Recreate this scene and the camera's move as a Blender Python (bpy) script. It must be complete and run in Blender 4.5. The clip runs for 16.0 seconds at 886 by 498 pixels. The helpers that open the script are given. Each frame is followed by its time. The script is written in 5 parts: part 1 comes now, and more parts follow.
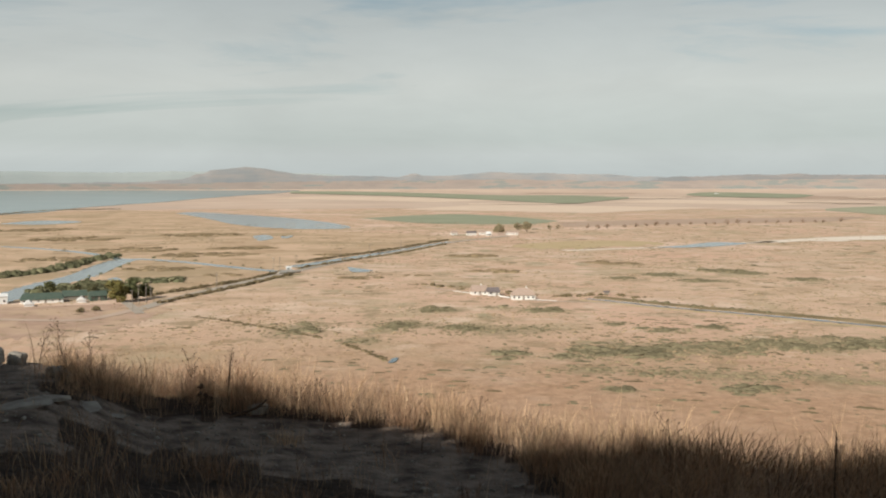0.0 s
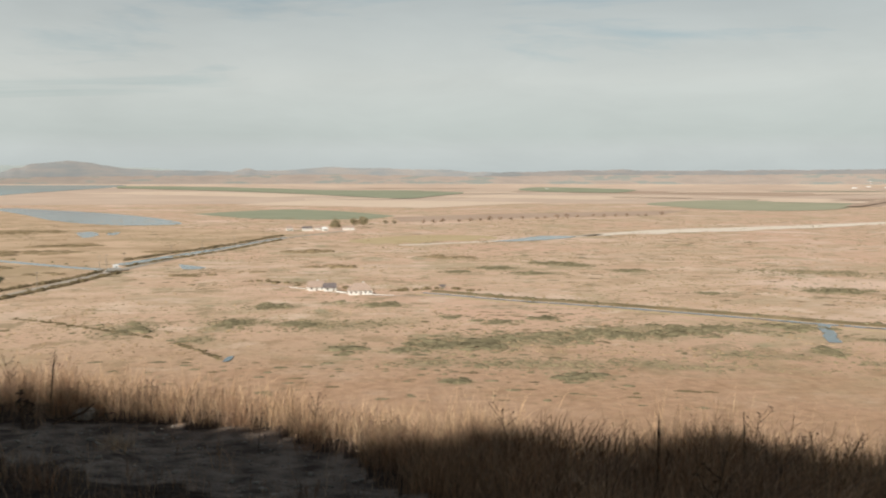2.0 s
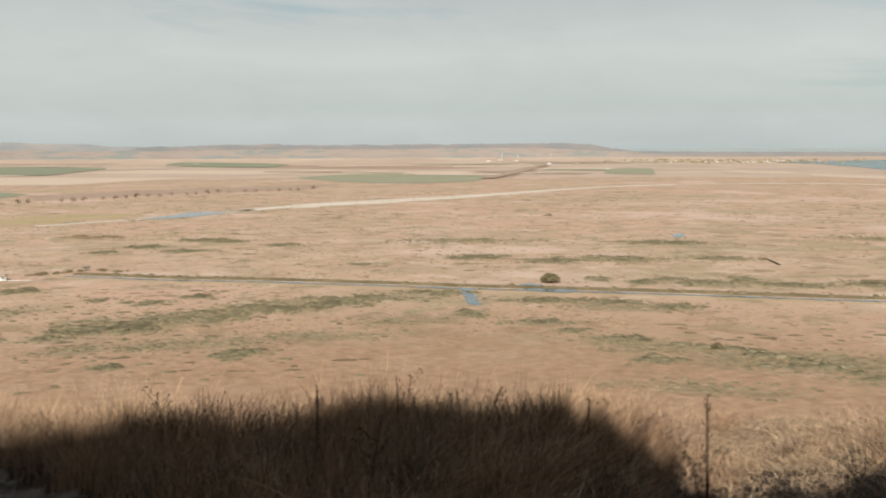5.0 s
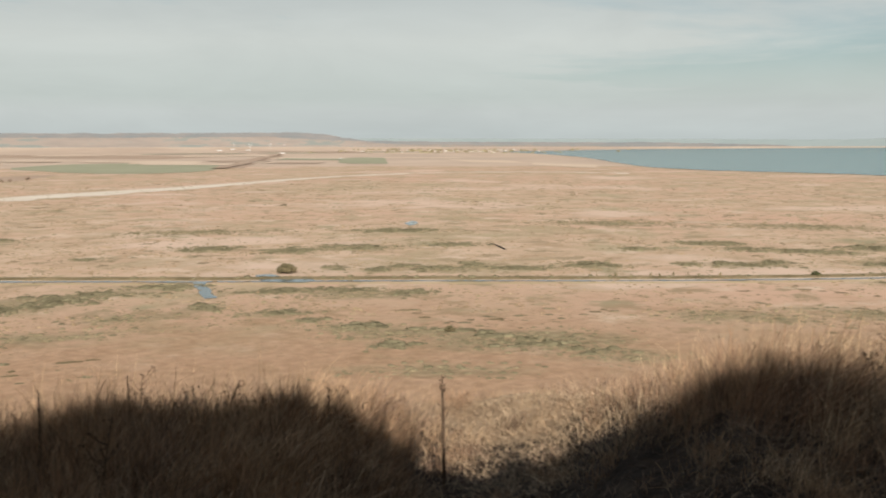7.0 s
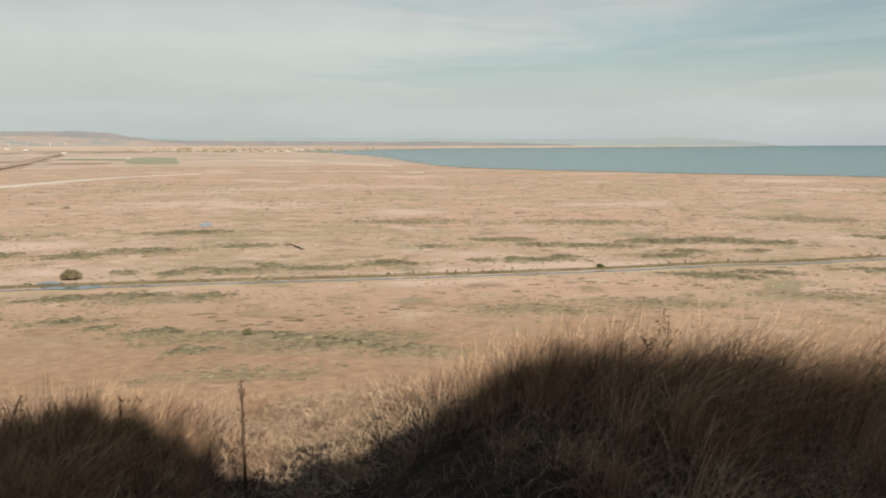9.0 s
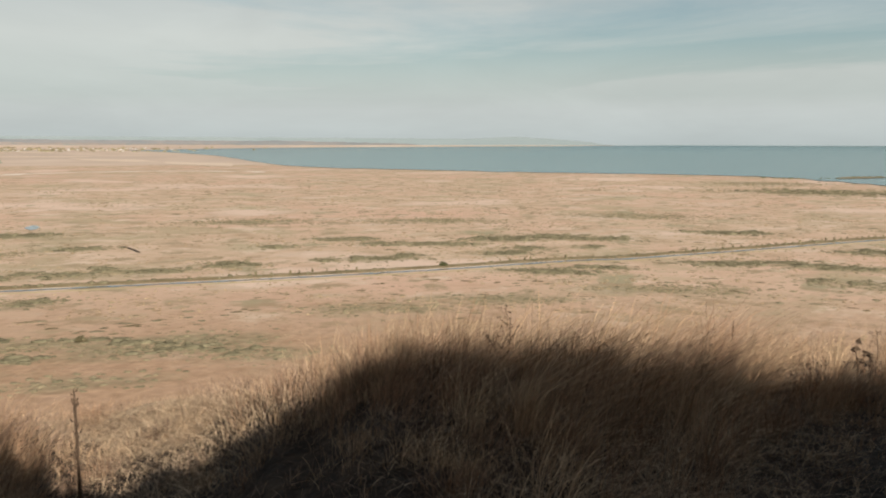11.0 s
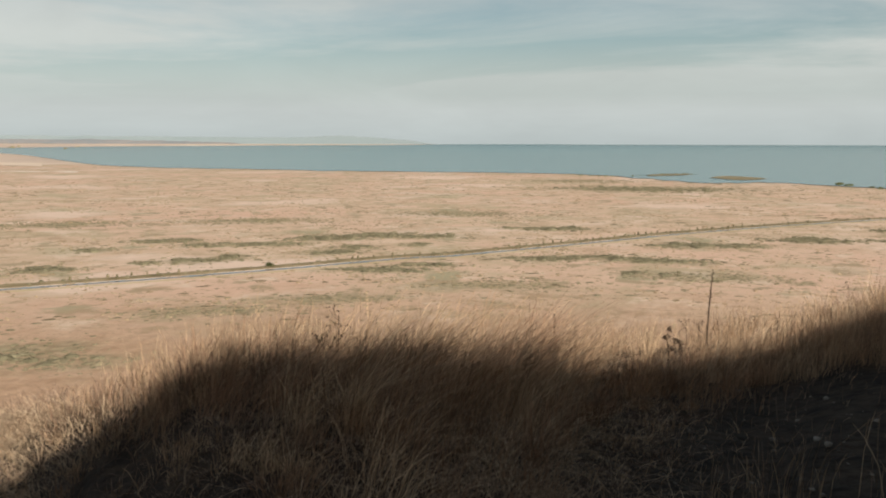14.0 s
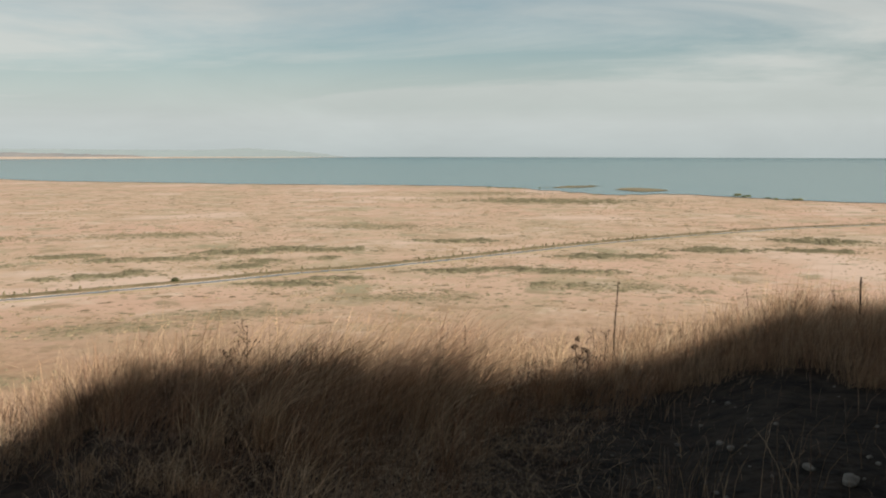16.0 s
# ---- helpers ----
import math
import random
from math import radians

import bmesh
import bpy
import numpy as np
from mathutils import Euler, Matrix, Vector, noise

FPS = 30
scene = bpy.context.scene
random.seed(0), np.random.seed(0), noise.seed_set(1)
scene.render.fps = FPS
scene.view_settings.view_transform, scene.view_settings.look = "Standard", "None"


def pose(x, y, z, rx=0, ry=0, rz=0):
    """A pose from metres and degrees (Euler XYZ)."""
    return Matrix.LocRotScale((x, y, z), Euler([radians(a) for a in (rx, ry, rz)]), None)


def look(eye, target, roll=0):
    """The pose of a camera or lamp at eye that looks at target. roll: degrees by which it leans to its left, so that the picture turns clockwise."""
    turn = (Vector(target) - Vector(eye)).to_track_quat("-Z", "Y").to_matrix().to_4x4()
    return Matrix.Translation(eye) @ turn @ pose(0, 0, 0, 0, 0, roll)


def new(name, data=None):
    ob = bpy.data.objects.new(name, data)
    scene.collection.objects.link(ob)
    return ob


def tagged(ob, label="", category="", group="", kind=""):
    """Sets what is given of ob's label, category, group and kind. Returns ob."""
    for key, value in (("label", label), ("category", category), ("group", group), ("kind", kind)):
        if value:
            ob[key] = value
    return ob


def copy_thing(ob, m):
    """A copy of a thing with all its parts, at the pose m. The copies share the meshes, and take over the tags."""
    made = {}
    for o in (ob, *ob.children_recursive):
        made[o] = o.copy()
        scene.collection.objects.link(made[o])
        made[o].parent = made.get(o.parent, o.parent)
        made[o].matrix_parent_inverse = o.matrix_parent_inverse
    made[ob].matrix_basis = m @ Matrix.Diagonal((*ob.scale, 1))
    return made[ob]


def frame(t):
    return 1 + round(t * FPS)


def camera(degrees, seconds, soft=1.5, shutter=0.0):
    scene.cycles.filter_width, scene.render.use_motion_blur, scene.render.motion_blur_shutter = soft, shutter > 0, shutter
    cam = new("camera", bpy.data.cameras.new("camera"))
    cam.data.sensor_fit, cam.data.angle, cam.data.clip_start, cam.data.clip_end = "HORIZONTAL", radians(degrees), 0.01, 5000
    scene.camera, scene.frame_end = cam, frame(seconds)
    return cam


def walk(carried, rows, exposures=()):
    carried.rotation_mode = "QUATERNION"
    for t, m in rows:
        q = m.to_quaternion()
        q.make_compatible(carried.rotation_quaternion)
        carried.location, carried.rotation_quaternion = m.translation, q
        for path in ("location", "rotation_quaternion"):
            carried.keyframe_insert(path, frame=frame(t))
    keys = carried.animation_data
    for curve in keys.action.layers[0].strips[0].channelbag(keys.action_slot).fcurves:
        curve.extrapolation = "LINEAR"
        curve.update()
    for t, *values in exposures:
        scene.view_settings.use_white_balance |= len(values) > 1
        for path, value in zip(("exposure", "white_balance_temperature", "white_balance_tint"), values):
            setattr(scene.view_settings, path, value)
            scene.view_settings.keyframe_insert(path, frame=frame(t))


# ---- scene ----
EYE = (0.0, 0.0, 56.0)
TURNS = (
    (0.0, 6.540, -3.682, 0.073),
    (0.5, 4.907, -3.743, 0.082),
    (1.0, 2.556, -3.836, 0.005),
    (1.5, -0.000, -3.900, 0.068),
    (2.0, -2.929, -3.974, -0.009),
    (2.5, -5.948, -4.069, -0.056),
    (3.0, -9.394, -4.229, 0.161),
    (5.5, -26.621, -5.842, 0.149),
    (6.0, -30.571, -6.120, 0.121),
    (6.5, -34.333, -6.116, 0.161),
    (7.0, -38.169, -6.123, 0.078),
    (7.5, -41.335, -6.146, 0.128),
    (8.0, -44.390, -6.148, 0.069),
    (8.5, -47.228, -6.162, 0.051),
    (9.0, -49.897, -6.171, 0.069),
    (9.5, -52.273, -6.184, -0.007),
    (12.0, -62.595, -6.242, -0.031),
    (12.5, -64.098, -6.259, -0.044),
    (13.0, -65.864, -6.251, -0.080),
    (13.5, -67.555, -6.262, -0.065),
    (14.0, -69.017, -6.261, -0.127),
    (14.5, -70.358, -6.258, -0.111),
    (15.0, -71.643, -6.229, -0.124),
    (15.5, -72.914, -5.988, -0.117),
    (16.0, -74.263, -5.521, -0.111),
)
cam = camera(48.3, 16.0, soft=2.0, shutter=0.5)
walk(cam, [(t, pose(*EYE, 90 + p, r, y)) for t, y, p, r in TURNS], exposures=[(0.0, 0.0), (16.0, 0.0)])

# ---- light ----
SUN_BEARING, SUN_HEIGHT = 212.0, 35.0
sb, sh = radians(SUN_BEARING), radians(SUN_HEIGHT)
sun_way = Vector((math.sin(sb) * math.cos(sh), math.cos(sb) * math.cos(sh), math.sin(sh)))
lamp = bpy.data.lights.new("sun", "SUN")
lamp.energy, lamp.angle, lamp.color = 4.8, radians(0.5), (1.0, 0.93, 0.82)
sun = new("sun", lamp)
sun.matrix_world = look(sun_way * 100, (0, 0, 0))

world = bpy.data.worlds.new("sky")
scene.world = world
world.use_nodes = True
wn, wl = world.node_tree.nodes, world.node_tree.links
wn.clear()
w_out = wn.new("ShaderNodeOutputWorld")
w_bg = wn.new("ShaderNodeBackground")
w_bg.inputs["Strength"].default_value = 0.10
sky = wn.new("ShaderNodeTexSky")
sky.sky_type, sky.sun_disc = "NISHITA", False
sky.sun_elevation, sky.sun_rotation = sh, sb
sky.air_density, sky.dust_density, sky.ozone_density = 1.0, 1.5, 1.5
w_co = wn.new("ShaderNodeTexCoord")
w_sep = wn.new("ShaderNodeSeparateXYZ")
wl.new(w_co.outputs["Generated"], w_sep.inputs[0])
w_map = wn.new("ShaderNodeMapping")
w_map.inputs["Scale"].default_value = (1.0, 1.0, 7.0)
w_map.inputs["Rotation"].default_value = (radians(3.0), radians(-4.0), 0.0)
wl.new(w_co.outputs["Generated"], w_map.inputs[0])
w_noise = wn.new("ShaderNodeTexNoise")
w_noise.inputs["Scale"].default_value, w_noise.inputs["Detail"].default_value = 1.5, 8.0
w_noise.inputs["Roughness"].default_value, w_noise.inputs["Distortion"].default_value = 0.6, 0.6
wl.new(w_map.outputs[0], w_noise.inputs["Vector"])
w_ramp = wn.new("ShaderNodeValToRGB")
w_ramp.color_ramp.elements[0].position, w_ramp.color_ramp.elements[1].position = 0.22, 0.52
wl.new(w_noise.outputs["Fac"], w_ramp.inputs[0])
# thin cloud veil: thick near the skyline, torn above
w_low = wn.new("ShaderNodeMapRange")
w_low.inputs["From Min"].default_value, w_low.inputs["From Max"].default_value = 0.03, 0.13
w_low.inputs["To Min"].default_value, w_low.inputs["To Max"].default_value = 1.18, 0.0
wl.new(w_sep.outputs["Z"], w_low.inputs["Value"])
w_max = wn.new("ShaderNodeMath")
w_max.operation = "MAXIMUM"
wl.new(w_low.outputs[0], w_max.inputs[0])
wl.new(w_ramp.outputs["Color"], w_max.inputs[1])
w_amt = wn.new("ShaderNodeMath")
w_amt.operation = "MULTIPLY"
w_amt.inputs[1].default_value = 0.85
wl.new(w_max.outputs[0], w_amt.inputs[0])
# the veil itself is bright low down and thins to grey overhead
w_veil = wn.new("ShaderNodeValToRGB")
w_veil.color_ramp.elements[0].position, w_veil.color_ramp.elements[0].color = 0.0, (4.85, 5.35, 5.3, 1)
w_veil.color_ramp.elements[1].position, w_veil.color_ramp.elements[1].color = 0.45, (1.3, 1.3, 1.25, 1)
e = w_veil.color_ramp.elements.new(0.30)
e.color = (2.9, 2.9, 2.75, 1)
e = w_veil.color_ramp.elements.new(0.03)
e.color = (5.5, 5.9, 5.75, 1)
e = w_veil.color_ramp.elements.new(0.10)
e.color = (6.5, 6.58, 6.2, 1)
e = w_veil.color_ramp.elements.new(0.20)
e.color = (4.6, 4.9, 4.8, 1)
wl.new(w_sep.outputs["Z"], w_veil.inputs[0])
w_map2 = wn.new("ShaderNodeMapping")
w_map2.inputs["Scale"].default_value = (1.0, 1.0, 3.6)
w_map2.inputs["Rotation"].default_value = (radians(-4.0), radians(5.0), 0.0)
wl.new(w_co.outputs["Generated"], w_map2.inputs[0])
w_puff = wn.new("ShaderNodeTexNoise")
w_puff.inputs["Scale"].default_value, w_puff.inputs["Detail"].default_value, w_puff.inputs["Roughness"].default_value = 4.5, 9.0, 0.6
w_puff.inputs["Distortion"].default_value = 0.4
wl.new(w_map2.outputs[0], w_puff.inputs["Vector"])
w_shade = wn.new("ShaderNodeMapRange")
w_shade.inputs["From Min"].default_value, w_shade.inputs["From Max"].default_value = 0.32, 0.68
w_shade.inputs["To Min"].default_value, w_shade.inputs["To Max"].default_value = 0.96, 1.07
wl.new(w_puff.outputs["Fac"], w_shade.inputs["Value"])
w_cloud = wn.new("ShaderNodeMix")
w_cloud.data_type, w_cloud.blend_type = "RGBA", "MULTIPLY"
w_cloud.inputs["Factor"].default_value = 1.0
wl.new(w_veil.outputs["Color"], w_cloud.inputs[6])
wl.new(w_shade.outputs[0], w_cloud.inputs[7])
w_mix = wn.new("ShaderNodeMix")
w_mix.data_type = "RGBA"
wl.new(w_amt.outputs[0], w_mix.inputs["Factor"])
w_dim = wn.new("ShaderNodeMix")
w_dim.data_type, w_dim.blend_type = "RGBA", "MULTIPLY"
w_dim.inputs["Factor"].default_value = 1.0
w_dim.inputs[7].default_value = (0.53, 0.73, 0.72, 1)
wl.new(sky.outputs[0], w_dim.inputs[6])
wl.new(w_dim.outputs[2], w_mix.inputs[6])
wl.new(w_cloud.outputs[2], w_mix.inputs[7])
wl.new(w_mix.outputs[2], w_bg.inputs["Color"])
wl.new(w_bg.outputs[0], w_out.inputs[0])


# ---- materials ----
def mat(name, stops, scale=1.0, rough=0.9, detail=6.0, bump=0.0, bump_scale=None, spec=0.2, stretch=(1, 1, 1), patch=None,
        island=0.0, metal=0.0):
    """Colours spread by noise at one scale; patch=(scale, colour, low, high) lays a second, larger noise over it;
    island: spread of brightness from piece to piece of one mesh."""
    m = bpy.data.materials.new(name)
    m.use_nodes = True
    n, l = m.node_tree.nodes, m.node_tree.links
    b = n["Principled BSDF"]
    b.inputs["Roughness"].default_value, b.inputs["Metallic"].default_value = rough, metal
    b.inputs["Specular IOR Level"].default_value = spec
    co = n.new("ShaderNodeTexCoord")
    mp = n.new("ShaderNodeMapping")
    mp.inputs["Scale"].default_value = stretch
    l.new(co.outputs["Object"], mp.inputs[0])
    t = n.new("ShaderNodeTexNoise")
    t.inputs["Scale"].default_value, t.inputs["Detail"].default_value = scale, detail
    t.inputs["Roughness"].default_value = 0.62
    l.new(mp.outputs[0], t.inputs["Vector"])
    r = n.new("ShaderNodeValToRGB")
    els = r.color_ramp.elements
    while len(els) < len(stops):
        els.new(0.5)
    for el, (p, c) in zip(els, stops):
        el.position, el.color = p, (*c, 1)
    l.new(t.outputs["Fac"], r.inputs[0])
    out = r.outputs["Color"]
    for ps, pc, lo, hi in (patch or ()):
        t2 = n.new("ShaderNodeTexNoise")
        t2.inputs["Scale"].default_value, t2.inputs["Detail"].default_value = ps, 9.0
        t2.inputs["Roughness"].default_value = 0.66
        l.new(mp.outputs[0], t2.inputs["Vector"])
        r2 = n.new("ShaderNodeMapRange")
        r2.inputs["From Min"].default_value, r2.inputs["From Max"].default_value = lo, hi
        l.new(t2.outputs["Fac"], r2.inputs["Value"])
        mx = n.new("ShaderNodeMix")
        mx.data_type = "RGBA"
        l.new(r2.outputs[0], mx.inputs["Factor"])
        l.new(out, mx.inputs[6])
        mx.inputs[7].default_value = (*pc, 1)
        out = mx.outputs[2]
    if island:
        g = n.new("ShaderNodeNewGeometry")
        r3 = n.new("ShaderNodeMapRange")
        r3.inputs["To Min"].default_value, r3.inputs["To Max"].default_value = 1 - island, 1 + island
        l.new(g.outputs["Random Per Island"], r3.inputs["Value"])
        mx = n.new("ShaderNodeMix")
        mx.data_type, mx.blend_type = "RGBA", "MULTIPLY"
        mx.inputs["Factor"].default_value = 1.0
        l.new(out, mx.inputs[6])
        l.new(r3.outputs[0], mx.inputs[7])
        out = mx.outputs[2]
    l.new(out, b.inputs["Base Color"])
    if bump:
        tb = n.new("ShaderNodeTexNoise")
        tb.inputs["Scale"].default_value, tb.inputs["Detail"].default_value = bump_scale or scale * 3, 6.0
        l.new(mp.outputs[0], tb.inputs["Vector"])
        bp = n.new("ShaderNodeBump")
        bp.inputs["Strength"].default_value, bp.inputs["Distance"].default_value = 1.0, bump
        l.new(tb.outputs["Fac"], bp.inputs["Height"])
        l.new(bp.outputs[0], b.inputs["Normal"])
    return m


STEPPE = mat("dry_steppe", [(0.30, (0.40, 0.281, 0.188)), (0.44, (0.535, 0.385, 0.272)), (0.55, (0.612, 0.447, 0.330)), (0.70, (0.668, 0.503, 0.384))],
             0.035, detail=12, bump=0.6, bump_scale=0.35,
             patch=[(0.0035, (0.630, 0.418, 0.314), 0.44, 0.64), (0.012, (0.458, 0.355, 0.238), 0.52, 0.60), (0.045, (0.368, 0.280, 0.184), 0.55, 0.61),
                    (0.16, (0.360, 0.272, 0.178), 0.57, 0.64), (0.03, (0.675, 0.520, 0.404), 0.56, 0.64),
                    (0.006, (0.690, 0.518, 0.416), 0.54, 0.61), (0.009, (0.44, 0.36, 0.24), 0.56, 0.68), (0.022, (0.36, 0.308, 0.20), 0.59, 0.655)])
# Far ground is paler than the steppe: distance haze goes into the colour.
FARLAND = mat("hazed_far_fields", [(0.3, (0.52, 0.395, 0.31)), (0.5, (0.60, 0.465, 0.375)), (0.7, (0.66, 0.53, 0.43))], 0.004, detail=9,
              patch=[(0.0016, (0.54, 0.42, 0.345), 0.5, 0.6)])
# Slopes paled and pinked by distance haze mixed into the base colour.
FARSLOPE = mat("hazed_slopes", [(0.36, (0.27, 0.233, 0.213)), (0.5, (0.312, 0.263, 0.235)), (0.64, (0.35, 0.294, 0.258))], 0.006, detail=8, stretch=(1, 1, 8),
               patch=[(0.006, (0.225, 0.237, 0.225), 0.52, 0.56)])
HUMUS = mat("black_humus", [(0.3, (0.022, 0.015, 0.011)), (0.5, (0.048, 0.033, 0.025)), (0.7, (0.095, 0.07, 0.053))], 2.2, detail=10, bump=0.06, bump_scale=10,
            patch=[(30.0, (0.16, 0.13, 0.10), 0.66, 0.72)])
# Litter taken near black: the shade between the blades is in its colour.
SHADED_LITTER = mat("shaded_litter", [(0.3, (0.02, 0.014, 0.011)), (0.5, (0.045, 0.03, 0.022)), (0.7, (0.11, 0.077, 0.053))], 5.0, detail=10, bump=0.06, bump_scale=14)
GRASS = mat("dry_grass", [(0.3, (0.38, 0.235, 0.140)), (0.5, (0.55, 0.37, 0.233)), (0.7, (0.66, 0.49, 0.316))], 0.9, rough=0.75, island=0.45,
            patch=[(2.6, (0.23, 0.13, 0.074), 0.55, 0.66)])
STRAW = mat("bleached_straw", [(0.3, (0.54, 0.385, 0.245)), (0.7, (0.70, 0.525, 0.36))], 1.5, rough=0.6, island=0.35)
RUST = mat("rust_brown_grass", [(0.3, (0.30, 0.175, 0.11)), (0.7, (0.47, 0.30, 0.195))], 1.1, rough=0.75, island=0.5)
# Withered brown, then darkened and greyed: shade is mixed into this grass colour.
GRASS_SHADED = mat("shaded_brown_grass", [(0.3, (0.14, 0.092, 0.066)), (0.5, (0.28, 0.19, 0.137)), (0.7, (0.44, 0.315, 0.232))], 1.2, rough=0.8, island=0.7)
WEED = mat("dead_weed", [(0.3, (0.07, 0.047, 0.033)), (0.6, (0.13, 0.086, 0.058))], 12.0, rough=0.9)
WATER = mat("water", [(0.3, (0.125, 0.225, 0.235)), (0.7, (0.155, 0.255, 0.26))], 0.004, rough=0.22, spec=0.5, bump=0.03, bump_scale=0.05)
# Lighter copy of the water, with haze mixed into its base colour.
WATER_HAZED = mat("hazed_water", [(0.3, (0.27, 0.345, 0.35)), (0.7, (0.31, 0.375, 0.375))], 0.004, rough=0.25, spec=0.5, bump=0.03, bump_scale=0.05)
CANAL = mat("canal_water", [(0.3, (0.10, 0.148, 0.17)), (0.7, (0.14, 0.185, 0.205))], 0.02, rough=0.12, spec=0.45, bump=0.008, bump_scale=0.8)
SHRUB = mat("olive_shrub", [(0.3, (0.155, 0.136, 0.083)), (0.5, (0.21, 0.182, 0.112)), (0.7, (0.275, 0.235, 0.148))], 0.12, island=0.16, detail=10)
REED = mat("brown_reed", [(0.3, (0.12, 0.095, 0.052)), (0.5, (0.20, 0.155, 0.088)), (0.7, (0.30, 0.23, 0.14))], 0.08, island=0.4)
LEAF = mat("green_leaf", [(0.3, (0.075, 0.085, 0.04)), (0.5, (0.12, 0.125, 0.058)), (0.7, (0.20, 0.185, 0.085))], 0.15, island=0.4)
LEAF_DULL = mat("dull_leaf", [(0.3, (0.15, 0.13, 0.075)), (0.5, (0.22, 0.185, 0.105)), (0.7, (0.31, 0.24, 0.15))], 0.15, island=0.4)
ORCHARD = mat("russet_leaf", [(0.3, (0.26, 0.185, 0.13)), (0.7, (0.40, 0.29, 0.21))], 0.15, island=0.3)
# Far leaves, lightened: the haze is part of their base colour.
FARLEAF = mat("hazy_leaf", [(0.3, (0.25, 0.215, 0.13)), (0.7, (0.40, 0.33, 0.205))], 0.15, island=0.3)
LEAF_YELLOW = mat("yellowing_leaf", [(0.3, (0.12, 0.12, 0.045)), (0.5, (0.20, 0.18, 0.065)), (0.7, (0.32, 0.25, 0.09))], 0.3, island=0.4)
WILLOW = mat("willow_leaf", [(0.3, (0.105, 0.11, 0.062)), (0.5, (0.16, 0.16, 0.09)), (0.7, (0.23, 0.21, 0.125))], 0.15, island=0.35)
MATTED = mat("olive_sedge_mat", [(0.3, (0.20, 0.168, 0.10)), (0.5, (0.255, 0.208, 0.128)), (0.7, (0.325, 0.26, 0.165))], 0.05, island=0.2)
BARK = mat("bark", [(0.3, (0.07, 0.05, 0.035)), (0.7, (0.14, 0.11, 0.08))], 3.0, bump=0.03)
CROP_PALE = mat("pale_green_crop", [(0.3, (0.33, 0.335, 0.235)), (0.7, (0.40, 0.385, 0.28))], 0.01, detail=8)
CROP = mat("green_crop", [(0.3, (0.27, 0.295, 0.205)), (0.7, (0.335, 0.345, 0.25))], 0.01, detail=8)
STUBBLE = mat("pale_stubble", [(0.3, (0.66, 0.52, 0.41)), (0.7, (0.74, 0.60, 0.48))], 0.01, detail=8)
FALLOW = mat("brown_fallow", [(0.3, (0.42, 0.305, 0.235)), (0.7, (0.50, 0.375, 0.295))], 0.01, detail=8)
SALT = mat("salt_flat", [(0.3, (0.70, 0.61, 0.52)), (0.7, (0.80, 0.72, 0.63))], 0.02, detail=8)
SEDGE = mat("yellow_sedge", [(0.3, (0.46, 0.36, 0.21)), (0.7, (0.55, 0.43, 0.27))], 0.03, detail=8)
ASPHALT = mat("grey_road", [(0.3, (0.37, 0.32, 0.27)), (0.7, (0.45, 0.40, 0.345))], 0.3, detail=8)
DIRT = mat("dirt_track", [(0.3, (0.45, 0.34, 0.27)), (0.7, (0.55, 0.43, 0.35))], 0.1, detail=8)
REDSOIL = mat("bare_reddish_soil", [(0.3, (0.39, 0.265, 0.20)), (0.5, (0.46, 0.32, 0.245)), (0.7, (0.54, 0.39, 0.30))], 0.05, detail=11, patch=[(0.09, (0.36, 0.27, 0.175), 0.54, 0.62), (0.03, (0.53, 0.385, 0.275), 0.5, 0.6)])
# Hill tones carry the haze; sunward ones are darker to offset stronger sunlight.
HILL = mat("hazed_hills", [(0.36, (0.24, 0.26, 0.277)), (0.5, (0.275, 0.277, 0.283)), (0.64, (0.315, 0.297, 0.29))], 0.006, detail=8, stretch=(1, 1, 5))
HILL_SUNWARD = mat("hazed_sunward_hills", [(0.36, (0.20, 0.212, 0.222)), (0.5, (0.228, 0.222, 0.224)), (0.64, (0.262, 0.243, 0.235))], 0.006, detail=8, stretch=(1, 1, 5))
HILL_WEST = mat("hazed_west_hills", [(0.36, (0.365, 0.41, 0.415)), (0.64, (0.395, 0.435, 0.44))], 0.004, detail=7, stretch=(1, 1, 5))
HILL_EAST = mat("hazed_east_hills", [(0.36, (0.255, 0.30, 0.31)), (0.64, (0.28, 0.32, 0.33))], 0.004, detail=7, stretch=(1, 1, 5))
STONE = mat("pale_limestone", [(0.3, (0.22, 0.20, 0.175)), (0.5, (0.34, 0.315, 0.28)), (0.7, (0.48, 0.455, 0.41))], 4.0, detail=9, bump=0.03)
WALLSTONE = mat("grey_masonry", [(0.3, (0.12, 0.11, 0.10)), (0.7, (0.22, 0.20, 0.18))], 2.0, detail=9, bump=0.05)
LIME = mat("whitewash", [(0.3, (0.70, 0.69, 0.66)), (0.7, (0.82, 0.81, 0.78))], 0.8)
TILE = mat("faded_clay_tile", [(0.3, (0.36, 0.27, 0.22)), (0.7, (0.48, 0.37, 0.31))], 1.5, bump=0.05)
SLATE = mat("dark_sheet_roof", [(0.3, (0.14, 0.12, 0.12)), (0.7, (0.22, 0.19, 0.19))], 1.0)
GREENROOF = mat("green_sheet_roof", [(0.3, (0.065, 0.098, 0.08)), (0.7, (0.105, 0.135, 0.11))], 0.6, rough=0.6)
GLASS = mat("dark_pane", [(0.3, (0.03, 0.035, 0.04)), (0.7, (0.05, 0.055, 0.06))], 1.0, rough=0.15, spec=0.5)
WOOD = mat("grey_timber", [(0.3, (0.22, 0.19, 0.16)), (0.7, (0.34, 0.30, 0.26))], 2.0)
